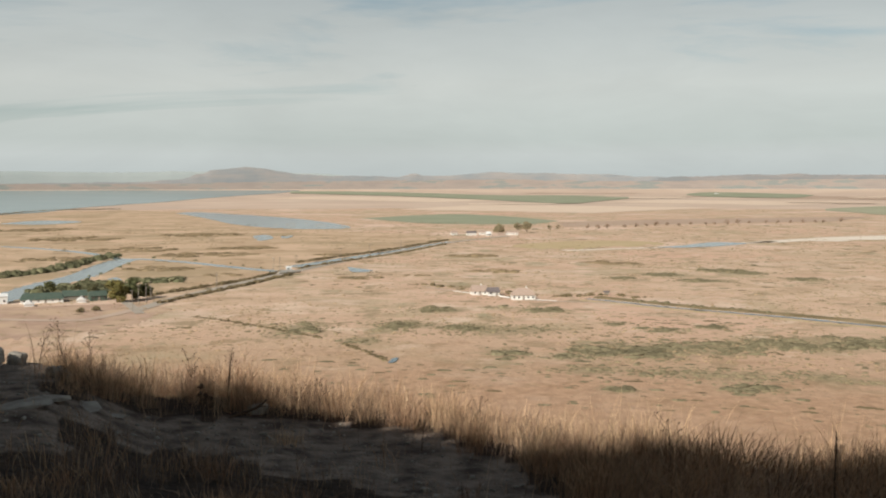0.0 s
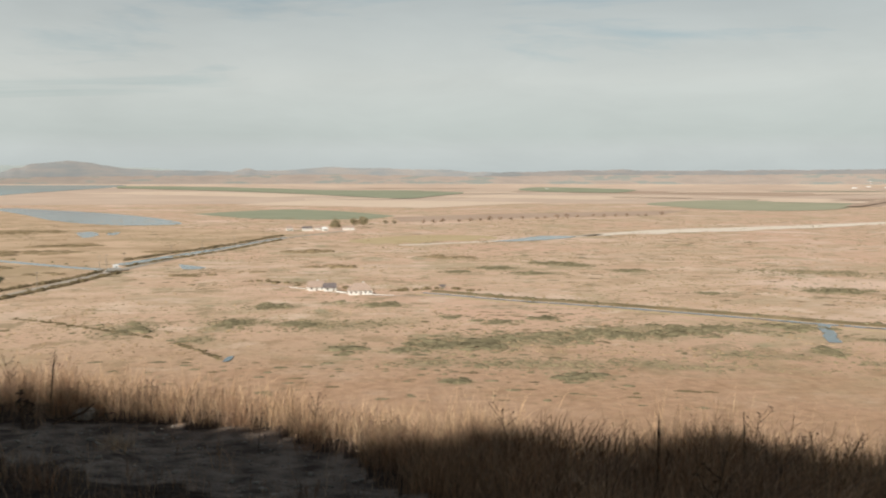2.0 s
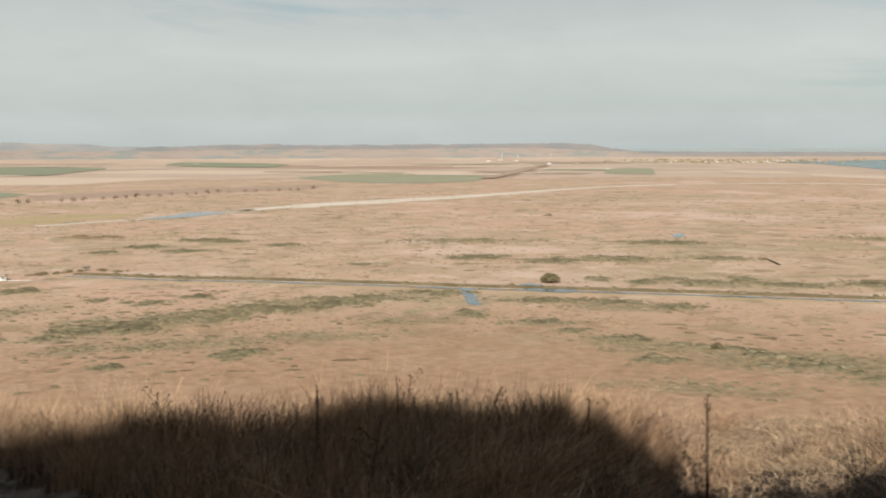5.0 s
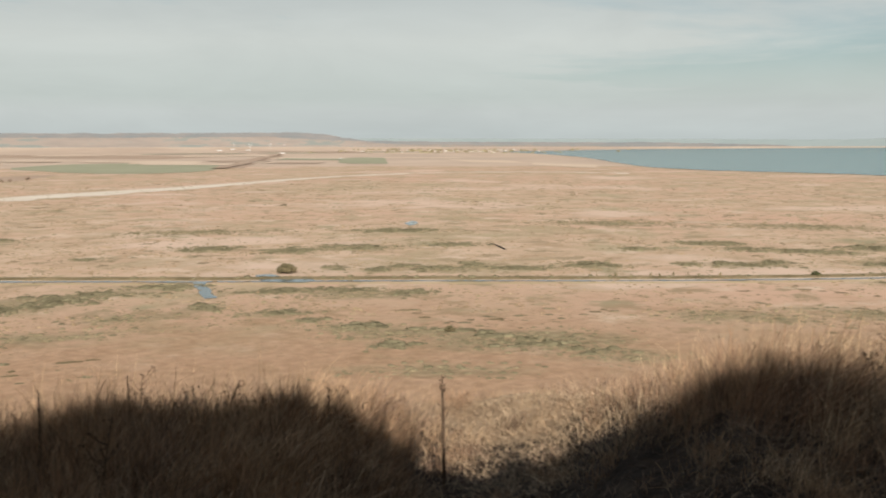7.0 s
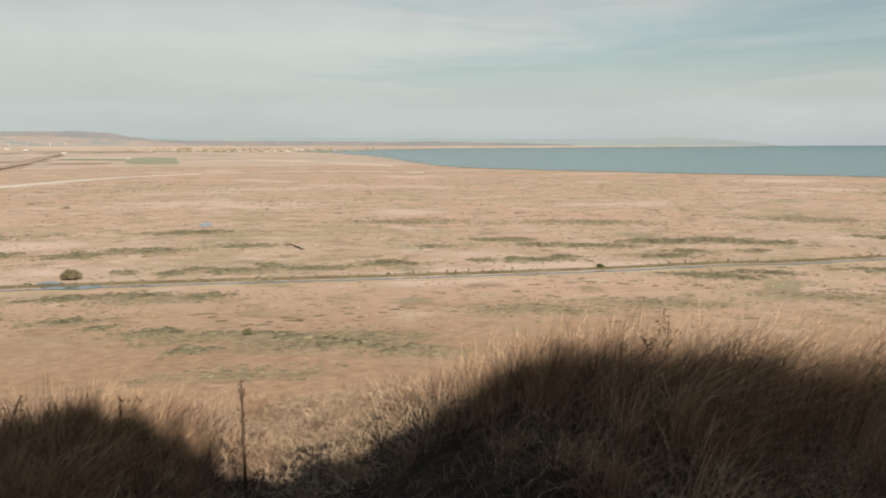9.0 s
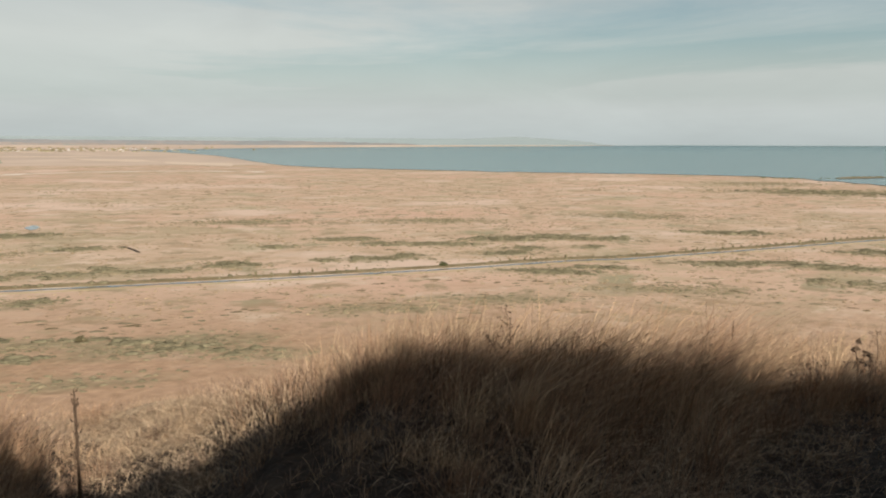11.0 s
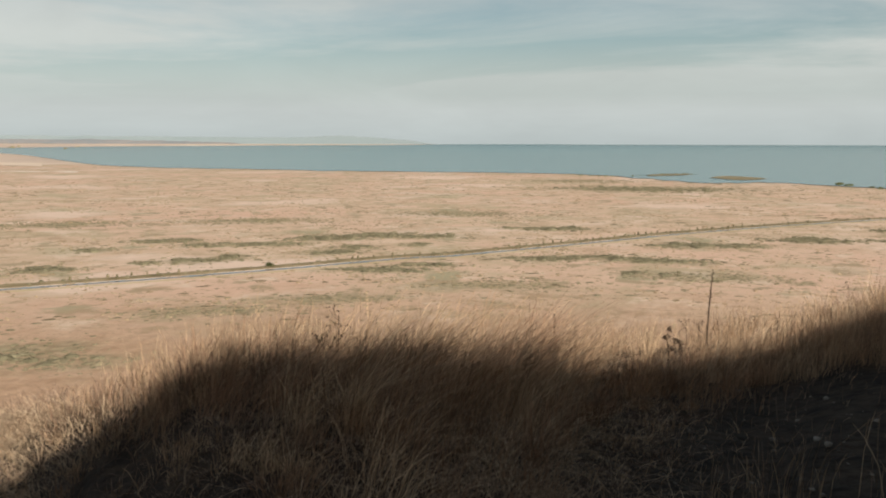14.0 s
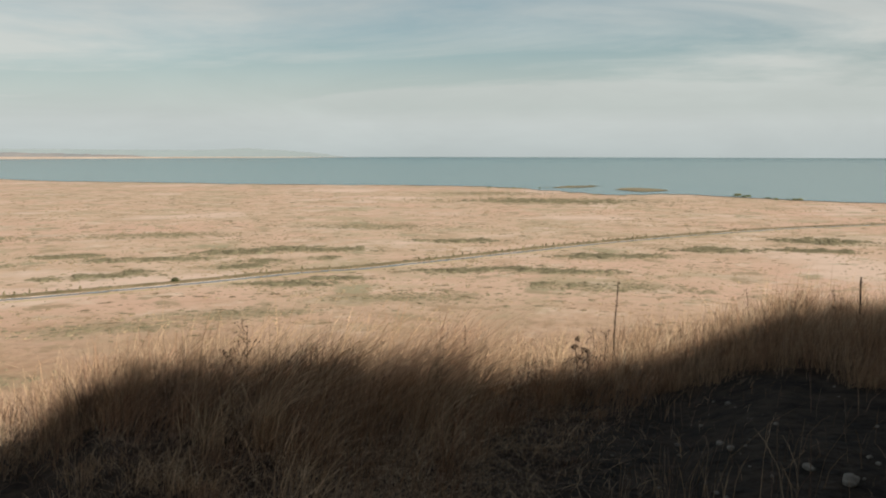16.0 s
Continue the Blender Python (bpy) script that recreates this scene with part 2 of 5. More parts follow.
WHITEMETAL = mat("white_sheet", [(0.3, (0.72, 0.73, 0.73)), (0.7, (0.82, 0.82, 0.82))], 0.5, rough=0.5)


# ---- plan: bearings in degrees to the right of north, ranges in metres ----
REACH = 2500.0


def plan_range(d):
    """Land past 2.5 km is drawn in towards the eye along its own line of sight."""
    return d if d <= REACH else REACH + 2300.0 * (1 - math.exp(-(d - REACH) / 2300.0))


def true_range(r):
    return r if r <= REACH else REACH - 2300.0 * math.log(max(1e-4, 1 - (r - REACH) / 2300.0))


def smooth(x):
    x = min(1.0, max(0.0, x))
    return x * x * (3 - 2 * x)


def along(table, b):
    """A value between the rows of a table of bearings, smoothly."""
    if b <= table[0][0]:
        return table[0][1]
    for (b0, v0), (b1, v1) in zip(table, table[1:]):
        if b <= b1:
            return v0 + (v1 - v0) * smooth((b - b0) / (b1 - b0))
    return table[-1][1]


# the brow of the hill: how far off it lies and how far under the eye
BROW_RANGE = [(-110, 30), (-60, 14), (-40, 9.8), (-30, 9.4), (-22, 9.3), (-12, 8.8), (0, 7.2), (10, 5.9), (20, 5.6), (27, 5.7), (33, 6.7), (39, 9.0),
              (44, 8.0), (50, 6.3), (57, 5.7), (65, 6.1), (72, 7.1), (80, 9.5), (86, 10), (94, 10.5), (110, 11), (140, 30), (180, 40), (250, 40)]
BROW_DROP = [(-60, 1.0), (-40, 1.35), (-30, 1.6), (-22, 1.98), (-12, 2.08), (0, 2.06), (10, 1.84), (20, 1.75), (27, 1.76), (33, 1.98), (39, 2.52),
             (44, 2.17), (50, 1.72), (57, 1.40), (65, 1.48), (72, 1.75), (80, 2.06), (86, 2.03), (94, 1.76), (110, 1.8), (140, 1.4), (250, 1.0)]
# the trodden path, bare between two ranges
PATH_NEAR = [(-40, 7.6), (-25, 7.4), (-15, 6.8), (-8, 5.9), (0, 4.6), (9, 4.1)]
PATH_FAR = [(-40, 8.6), (-25, 8.5), (-15, 8.7), (-8, 8.2), (0, 6.5), (6, 5.0), (9, 4.1)]


def is_bare(b, r):
    x, y = r * math.sin(radians(b)), r * math.cos(radians(b))
    wobble = 0.5 * noise.noise((x * 1.3, y * 1.3, 2)) + 0.25 * noise.noise((x * 4, y * 4, 2))
    if b < -28.5 + wobble * 3 and 6.5 < r < 11:
        return True
    if b < 9:
        return along(PATH_NEAR, b) + wobble < r < along(PATH_FAR, b) + wobble
    return 74 < b < 112 + 14 * wobble and r > 3.2 + wobble and r < 8.2 - 6 * max(0, (86.5 - b) / 12) + 1.8 * wobble + 0.5 * noise.noise((x * 9, y * 9, 4))


STAND = 1.62


def height(b, r):
    """The ground's height at a bearing and a plan range."""
    b = (b + 110) % 360 - 110
    br, bd = along(BROW_RANGE, b), along(BROW_DROP, b)
    if r < br:
        top = EYE[2] - STAND + (STAND - bd) * smooth(r / br)
    else:
        s = r - br
        top = EYE[2] - bd - 0.52 * (s - 1.5 * (1 - math.exp(-s / 1.5)))
    x, y = r * math.sin(radians(b)), r * math.cos(radians(b))
    top += 0.026 * noise.noise((x * 0.9, y * 0.9, 0)) + 0.022 * noise.noise((x * 3.1, y * 3.1, 5)) if r < 60 else 0
    if top < 12:
        top = 12 * math.exp((top - 12) / 12) if top > -80 else 0.0
        if top < 0.02 or r > 235:
            top = 0.0
        elif r > 150:
            top *= 1 - smooth((r - 150) / 85)
    d = true_range(r)
    return top if r < 300 else EYE[2] * (1 - r / d)


def site(b, d, lift=0.0):
    """The place at a bearing and a true range, on the ground."""
    r = plan_range(d)
    return Vector((r * math.sin(radians(b)), r * math.cos(radians(b)), height(b, r) + lift))


# ---- mesh helpers ----
def mesh_of(name, verts, faces, material):
    """A mesh from arrays of corners and of four- or three-cornered faces."""
    v, f = np.asarray(verts, np.float32), np.asarray(faces, np.int32)
    k = f.shape[1]
    me = bpy.data.meshes.new(name)
    me.vertices.add(len(v))
    me.vertices.foreach_set("co", v.ravel())
    me.loops.add(f.size)
    me.loops.foreach_set("vertex_index", f.ravel())
    me.polygons.add(len(f))
    me.polygons.foreach_set("loop_start", np.arange(0, f.size, k, dtype=np.int32))
    me.polygons.foreach_set("loop_total", np.full(len(f), k, np.int32))
    me.materials.append(material)
    me.update(calc_edges=True)
    return me


def part(name, bm, material, parent=None, label="", bevel=0.0):
    if bevel:
        bmesh.ops.bevel(bm, geom=bm.edges[:], offset=bevel, segments=1, affect="EDGES")
    bmesh.ops.recalc_face_normals(bm, faces=bm.faces[:])
    me = bpy.data.meshes.new(name)
    bm.to_mesh(me)
    bm.free()
    me.materials.append(material)
    ob = new(name, me)
    ob.parent = parent
    return tagged(ob, label)


def box(x0, x1, y0, y1, z0, z1, bm=None):
    bm = bm or bmesh.new()
    m = Matrix.Translation(((x0 + x1) / 2, (y0 + y1) / 2, (z0 + z1) / 2)) @ Matrix.Diagonal((x1 - x0, y1 - y0, z1 - z0, 1))
    bmesh.ops.create_cube(bm, size=1.0, matrix=m)
    return bm


def tube(points, radii, sides=6, bm=None):
    bm = bm or bmesh.new()
    rings = []
    for i, p in enumerate(points):
        a, c = Vector(points[max(0, i - 1)]), Vector(points[min(len(points) - 1, i + 1)])
        q = (c - a).to_track_quat("Z", "Y")
        rings.append([bm.verts.new(Vector(p) + q @ Vector((radii[i] * math.cos(2 * math.pi * k / sides), radii[i] * math.sin(2 * math.pi * k / sides), 0)))
                      for k in range(sides)])
    for r0, r1 in zip(rings, rings[1:]):
        for k in range(sides):
            bm.faces.new((r0[k], r0[(k + 1) % sides], r1[(k + 1) % sides], r1[k]))
    bm.faces.new(rings[0][::-1])
    bm.faces.new(rings[-1])
    return bm


def spread(table, n):
    """n points evenly along a line of (bearing, range), by a smooth curve."""
    pts = [Vector(p) for p in table]
    pts = [pts[0] * 2 - pts[1]] + pts + [pts[-1] * 2 - pts[-2]]
    out = []
    for k in range(n):
        u = k / (n - 1) * (len(table) - 1)
        i = min(int(u), len(table) - 2)
        f = u - i
        p0, p1, p2, p3 = pts[i:i + 4]
        out.append(0.5 * (2 * p1 + (p2 - p0) * f + (2 * p0 - 5 * p1 + 4 * p2 - p3) * f * f + (3 * p1 - p0 - 3 * p2 + p3) * f ** 3))
    return out


def laid_between(name, near, far, material, lift, n=60, m=10, ragged=0.0):
    """A sheet on the ground between two lines of (bearing, range); beyond REACH the steps go by the plan."""
    a, b = spread(near, n), spread(far, n)
    verts, faces = [], []
    for i, (p, q) in enumerate(zip(a, b)):
        k = 1 + ragged * noise.noise((i * 0.37, lift * 10, near[0][0]))
        r0, r1 = plan_range(p.y * k), plan_range(q.y)
        for j in range(m + 1):
            r = r0 + (r1 - r0) * j / m
            bb = p.x + (q.x - p.x) * j / m
            verts.append((r * math.sin(radians(bb)), r * math.cos(radians(bb)), height(bb, r) + lift))
    for i in range(n - 1):
        for j in range(m):
            c = i * (m + 1) + j
            faces.append((c, c + m + 1, c + m + 2, c + 1))
    return new(name, mesh_of(name, verts, faces, material))


def ribbon(name, line, width, material, lift, n=80, ragged=0.0):
    """A strip along a line of (bearing, range), so many metres wide."""
    pts = [site(p.x, p.y, lift) for p in spread(line, n)]
    verts, faces = [], []
    for i, p in enumerate(pts):
        d = pts[min(n - 1, i + 1)] - pts[max(0, i - 1)]
        s = Vector((d.y, -d.x, 0)).normalized()
        w = width / 2
        verts += [p + s * w * (1 + ragged * noise.noise((i * 0.6, 0, width))), p - s * w * (1 + ragged * noise.noise((i * 0.6, 9, width)))]
    for i in range(n - 1):
        faces.append((2 * i, 2 * i + 2, 2 * i + 3, 2 * i + 1))
    return new(name, mesh_of(name, verts, faces, material))


def bank(name, line, width, tall, material, offset=0.0, n=90):
    """A low earth bank beside a line, with an uneven crest."""
    pts = [site(p.x, p.y) for p in spread(line, n)]
    verts, faces = [], []
    for i, p in enumerate(pts):
        d = pts[min(n - 1, i + 1)] - pts[max(0, i - 1)]
        s = Vector((d.y, -d.x, 0)).normalized()
        c = p + s * offset
        h = tall * (0.8 + 0.4 * noise.noise((i * 0.5, offset, 3)))
        for u, z in ((-1, -0.2), (-0.45, h * 0.8), (0, h), (0.45, h * 0.8), (1, -0.2)):
            verts.append(c + s * width / 2 * u + Vector((0, 0, z)))
    for i in range(n - 1):
        for j in range(4):
            c = i * 5 + j
            faces.append((c, c + 5, c + 6, c + 1))
    return new(name, mesh_of(name, verts, faces, material))


def pond(name, outline, material, lift=0.24):
    bm = bmesh.new()
    ring = [site(p.x, p.y, lift) for p in spread(list(outline) + [outline[0]], 6 * len(outline))][:-1]
    bm.faces.new([bm.verts.new(p) for p in ring])
    bmesh.ops.triangulate(bm, faces=bm.faces[:])
    return part(name, bm, material)


def setting(ob, label, category):
    return tagged(ob, label, category, kind="structure")


# ---- where low green scrub covers the steppe: bearing, range, half length and half depth of each patch ----
WEST_THICKETS = [(-15.0, 385, 10, 14), (-11.5, 356, 6, 7), (-2.6, 326, 7, 9), (2.8, 335, 11, 12), (5.7, 338, 12, 12), (9.1, 349, 12, 11), (12.1, 366, 13,
    12), (15.6, 377, 15, 12), (-9.3, 392, 8, 10), (-7.0, 442, 10, 8), (-5.0, 387, 9, 8), (0.6, 322, 5, 4), (3.8, 272, 5, 4), (11.0, 280, 6,
    4), (-3.1, 451, 6, 6), (-0.8, 442, 10, 8), (3.4, 405, 5, 5), (6.3, 388, 7, 5), (8.8, 400, 7, 6), (6.3, 630, 10, 8), (9.3, 668, 14, 10),
    (3.7, 602, 7, 7), (13.5, 621, 9, 11)]
CANAL_THICKETS = [(3.6, 339, 12, 11), (6.4, 343, 12, 10), (10.3, 356, 10, 10), (13.4, 361, 12, 9), (16.3, 373, 13, 9), (19.2, 386, 13, 8), (22.2, 398, 14, 8),
    (24.5, 344, 6, 7), (28.8, 377, 19, 7), (32.4, 376, 13, 7), (24.8, 535, 14, 12), (29.1, 520, 13, 11), (33.0, 531, 18, 12), (35.6, 633,
    22, 12), (31.9, 445, 5, 6), (34.2, 436, 5, 8), (35.8, 450, 5, 6), (38.4, 439, 11, 10), (39.9, 454, 5, 10), (42.3, 442, 19, 8), (46.7,
    459, 12, 8), (49.3, 530, 11, 8), (11.5, 283, 8, 4), (35.1, 271, 5, 4)]
HOLLOW_THICKETS = [(33.4, 302, 7, 4), (38.6, 292, 10, 4), (40.8, 286, 10, 5), (44.2, 273, 13, 6), (47.2, 266, 9, 5), (28.8, 328, 8, 5), (30.4, 313, 5, 4),
    (36.3, 367, 11, 6), (5.7, 631, 10, 8), (8.1, 595, 10, 10), (10.6, 655, 12, 9), (18.0, 506, 6, 5), (38.8, 544, 12, 9)]
EAST_THICKETS = [(46.8, 455, 13, 6), (52.0, 467, 5, 7), (55.0, 472, 15, 9), (56.7, 483, 8, 10), (53.3, 570, 18, 10), (56.2, 541, 19, 9), (59.1, 540, 19, 9),
    (62.5, 570, 20, 13), (65.2, 584, 23, 13), (67.9, 580, 20, 10), (62.5, 499, 14, 10), (64.1, 521, 9, 8), (67.6, 531, 6, 8), (33.4, 300, 7,
    4), (35.3, 271, 5, 4), (65.0, 430, 17, 7)]
LAKE_THICKETS = [(74.9, 471, 16, 9), (78.7, 481, 17, 10), (82.0, 471, 22, 9), (80.0, 424, 5, 6), (81.8, 417, 2, 7), (83.2, 547, 19, 12), (85.8, 553, 13, 9),
    (89.4, 596, 20, 14), (95.3, 679, 23, 18), (94.7, 610, 21, 11), (75.4, 636, 22, 12), (80.0, 1181, 81, 57), (65.6, 424, 15, 6), (68.2,
    444, 15, 6)]
THICKETS = (WEST_THICKETS, CANAL_THICKETS, HOLLOW_THICKETS, EAST_THICKETS, LAKE_THICKETS)
SOFT_PATCHES = [(35.4, 289, 14, 9), (41, 276, 18, 10), (45, 284, 16, 10), (48.2, 262, 14, 8), (32.4, 297, 10, 6), (27.8, 329, 9, 6), (33.7, 366, 22, 10), (38, 240, 20, 6),
                (10, 300, 16, 8), (16, 305, 18, 8), (20, 330, 16, 8), (6, 300, 14, 7), (-8.7, 396, 16, 10), (-3.4, 380, 18, 10), (2, 300, 14, 6), (55, 330, 24, 10), (62, 350, 26, 10),
                (72, 380, 26, 12), (84, 420, 28, 12), (82, 1190, 90, 60), (77, 1400, 60, 50), (58, 700, 40, 20), (70, 760, 40, 24), (48, 700, 40, 20), (24, 640, 30, 16)]


def cover(x, y):
    """How thickly the scrub stands at each place: 0 to 1."""
    out = np.zeros(len(x))
    for k, region in enumerate(THICKETS + (SOFT_PATCHES,)):
        for b, d, hw, hd in region:
            s, c = math.sin(radians(b)), math.cos(radians(b))
            u, v = x * c - y * s, x * s + y * c - d
            out = np.maximum(out, (0.8 if k < 5 else 0.72) * np.exp(-0.5 * ((u / (hw * 1.15)) ** 2 + (v / (hd * 1.15)) ** 2)))
    return out


def add_cover(m, what, scale, dark, light, low, high, grain=0.25, most=0.85):
    """Lay a growth over a material where the mesh says that it stands, broken up by noise."""
    n, l = m.node_tree.nodes, m.node_tree.links
    b = n["Principled BSDF"]
    under = b.inputs["Base Color"].links[0].from_socket
    at = n.new("ShaderNodeAttribute")
    at.attribute_name = what
    co = n.new("ShaderNodeTexCoord")
    t = n.new("ShaderNodeTexNoise")
    t.inputs["Scale"].default_value, t.inputs["Detail"].default_value, t.inputs["Roughness"].default_value = scale, 9.0, 0.68
    l.new(co.outputs["Object"], t.inputs["Vector"])
    add = n.new("ShaderNodeMath")
    add.operation = "MULTIPLY_ADD"
    add.inputs[1].default_value = 1.5
    l.new(t.outputs["Fac"], add.inputs[0])
    l.new(at.outputs["Fac"], add.inputs[2])
    r = n.new("ShaderNodeMapRange")
    r.inputs["From Min"].default_value, r.inputs["From Max"].default_value = low, high
    r.inputs["To Max"].default_value = most
    l.new(add.outputs[0], r.inputs["Value"])
    g = n.new("ShaderNodeTexNoise")
    g.inputs["Scale"].default_value, g.inputs["Detail"].default_value = grain, 9.0
    l.new(co.outputs["Object"], g.inputs["Vector"])
    ramp = n.new("ShaderNodeValToRGB")
    ramp.color_ramp.elements[0].position, ramp.color_ramp.elements[0].color = 0.35, (*dark, 1)
    ramp.color_ramp.elements[1].position, ramp.color_ramp.elements[1].color = 0.65, (*light, 1)
    l.new(g.outputs["Fac"], ramp.inputs[0])
    mx = n.new("ShaderNodeMix")
    mx.data_type = "RGBA"
    l.new(r.outputs[0], mx.inputs["Factor"])
    l.new(under, mx.inputs[6])
    l.new(ramp.outputs["Color"], mx.inputs[7])
    l.new(mx.outputs[2], b.inputs["Base Color"])


# Straw lightens the sunlit outer slope; litter inside keeps its painted shade.
add_cover(SHADED_LITTER, "thatch", 1.4, (0.27, 0.18, 0.11), (0.52, 0.385, 0.26), 1.1, 1.5, 3.0, 1.0)
# Bare soil on the right, darkened: shade and edge falloff are in its colour.
add_cover(SHADED_LITTER, "shaded_soil", 1.6, (0.013, 0.010, 0.008), (0.065, 0.048, 0.037), 1.1, 1.45, 6.0, 1.0)
add_cover(SHADED_LITTER, "trodden", 1.6, (0.085, 0.064, 0.053), (0.32, 0.26, 0.217), 1.1, 1.45, 4.5, 1.0)
add_cover(STEPPE, "foot", 0.035, (0.345, 0.21, 0.13), (0.475, 0.303, 0.195), 0.9, 1.5)
add_cover(STEPPE, "cover", 0.055, (0.215, 0.182, 0.108), (0.345, 0.287, 0.18), 1.05, 1.55)


# ---- the ground: one sheet from under the camera to the skyline ----
def build_ground():
    bearings = list(np.arange(-45, 112, 0.45)) + list(np.arange(112, 315, 3.0))
    radii = [0.0] + list(np.geomspace(0.6, 40, 140)) + list(np.geomspace(43, 200, 22)) + list(np.linspace(205, 700, 125)) + list(np.geomspace(712, 2500, 44)) + list(np.linspace(2560, 4790, 46))
    verts = [(0, 0, EYE[2] - STAND)]
    nb = len(bearings)
    for r in radii[1:]:
        for b in bearings:
            verts.append((r * math.sin(radians(b)), r * math.cos(radians(b)), height(b, r)))
    tris = [(0, 1 + (i + 1) % nb, 1 + i) for i in range(nb)]
    quads = []
    for k in range(len(radii) - 2):
        for i in range(nb):
            a, c = 1 + k * nb + i, 1 + k * nb + (i + 1) % nb
            quads.append((a, c, c + nb, a + nb))
    me = bpy.data.meshes.new("ground")
    me.from_pydata(verts, [], tris + quads)
    place = np.array(verts)
    far = np.hypot(place[:, 0], place[:, 1])
    turn = np.degrees(np.arctan2(place[:, 0], place[:, 1]))
    bare = np.array([2.5 < r < 16 and is_bare(b, r) for r, b in zip(far, turn)])
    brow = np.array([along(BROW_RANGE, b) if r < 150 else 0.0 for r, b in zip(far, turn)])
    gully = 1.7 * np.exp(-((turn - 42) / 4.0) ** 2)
    for name, value in (("trodden", bare & (turn < 40)), ("shaded_soil", bare & (turn >= 40)), ("thatch", np.clip((far + gully - brow - 0.1) / 0.9, 0, 1))):
        me.attributes.new(name, "FLOAT", "POINT").data.foreach_set("value", value.astype(np.float32))
    me.attributes.new("foot", "FLOAT", "POINT").data.foreach_set("value", np.clip(1 - (far - 200) / 230, 0, 1).astype(np.float32))
    me.attributes.new("cover", "FLOAT", "POINT").data.foreach_set("value", cover(place[:, 0], place[:, 1]).astype(np.float32))
    for m in (STEPPE, SHADED_LITTER, FARLAND):
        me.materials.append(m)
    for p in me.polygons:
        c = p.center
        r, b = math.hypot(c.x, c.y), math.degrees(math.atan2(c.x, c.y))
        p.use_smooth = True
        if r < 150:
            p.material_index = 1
        # from here out the ground takes the haze-paled colour
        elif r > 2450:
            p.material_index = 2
    return setting(new("ground", me), "dry grassy hillside falling to a wide tawny steppe", "ground")


build_ground()

# ---- far hills along the skyline: three ranges, each paler than the one before it, the haze put into their colours ----
WEST_RANGE = [(-60, .75), (-30.6, .78), (-25, .74), (-20.7, .80), (-17, .76), (-14, .70), (-11, .5), (-8, .2), (-5, -.1), (0, -.6)]
EAST_RANGE = [(20, -.6), (28, -.1), (33, .26), (37.6, .26), (45.5, .23), (52, .2), (60, .16), (61.5, .2), (63.1, .29), (64.5, .2), (66.4, .06), (69, -.22), (80, -.5)]
MAUVE_WEST = [(-60, .1), (-30.6, .12), (-24, .2), (-21.5, .34), (-20.3, .66), (-19.5, .9), (-17.6, 1.05), (-16.8, .97), (-15.9, .82), (-14.8, .64), (-13, .56), (-11.2, .55),
              (-9, .52), (-8.2, .68), (-7.6, .55), (-6, .57), (-3.8, .77), (-1.6, .70), (2.4, .62), (5.5, .47), (9, .2), (12, -.3), (80, -.6)]
MAUVE_EAST = [(-60, -.6), (1, -.3), (4, .30), (7, .47), (11.2, .58), (12.8, .59), (16.5, .54), (22.7, .57), (28.2, .60), (30, .60), (31.2, .53), (32.6, .30), (34, .12),
              (40, .06), (50, .02), (56, -.1), (60, -.4), (80, -.6)]
TAN_RANGE = [(-60, .06), (-24, .10), (-14, .24), (-9, .28), (-4, .34), (5, .22), (12, .30), (20, .32), (28, .36), (32, .16), (36, -.08), (45, -.16), (55, -.4), (80, -.6)]


def hill_range(table, r, material, label, rough, seed):
    verts, faces, n, rows = [], [], 900, ((0, 0.0), (14, 0.45), (26, 0.82), (34, 1.0), (44, 0.6))
    base = EYE[2] * (1 - 4700 / true_range(4700)) - 6
    for i in range(n):
        b = -60 + 130.0 * i / (n - 1)
        el = along(table, b) + rough * (0.05 * noise.noise((b * 0.8, seed, 0)) + 0.035 * noise.noise((b * 3.0, seed, 0)) + 0.02 * noise.noise((b * 9.0, seed, 0)))
        s, c = math.sin(radians(b)), math.cos(radians(b))
        for dr, k in rows:
            top = EYE[2] + (r + dr) * math.tan(radians(el))
            verts.append(((r + dr) * s, (r + dr) * c, base + max(0.0, top - base) * k))
    m = len(rows)
    for i in range(n - 1):
        for j in range(m - 1):
            a = i * m + j
            faces.append((a, a + m, a + m + 1, a + 1))
    ob = new("backdrop", mesh_of("backdrop", verts, faces, material))
    ob.data.polygons.foreach_set("use_smooth", [False] * len(faces))
    return setting(ob, label, "hills")


hill_range(WEST_RANGE, 4930, HILL_WEST, "blue-grey hills beyond the lake, haze in their colour", 0.7, 4)
hill_range(EAST_RANGE, 4930, HILL_EAST, "blue-grey hills on the far shore, haze in their colour", 0.7, 5)
hill_range(MAUVE_WEST, 4870, HILL, "low mauve hills along the skyline, haze in their colour", 1.0, 8)
hill_range(MAUVE_EAST, 4865, HILL_SUNWARD, "hazed mauve ridge along the skyline, darkened against full sun", 1.0, 9)
hill_range(TAN_RANGE, 4805, FARSLOPE, "haze-paled tan slopes with dark woods below the hills", 0.9, 12)

# ---- water ----
LAKE_SHORE = [(41.9, 5929), (45.2, 4359), (48.8, 2574), (52.5, 2118), (57.5, 1954), (63.1, 1820), (70.2, 1746), (76.7, 1671), (81.2, 1468), (84.1, 1363),
              (87.5, 1405), (92.3, 1303), (96.8, 1241), (112, 1200)]
LAKE_END = [(41.3, 6314), (45, 7300), (48.4, 8381), (52, 9200), (56, 10055), (60, 11000), (66, 13000), (72, 14950), (78, 14950), (83, 14950),
            (88, 14950), (93, 14950), (100, 14950), (112, 14950)]
setting(laid_between("water", LAKE_SHORE, LAKE_END, WATER, 0.7, n=150, m=80, ragged=0.02), "wide grey-green lake reaching the skyline", "lake")
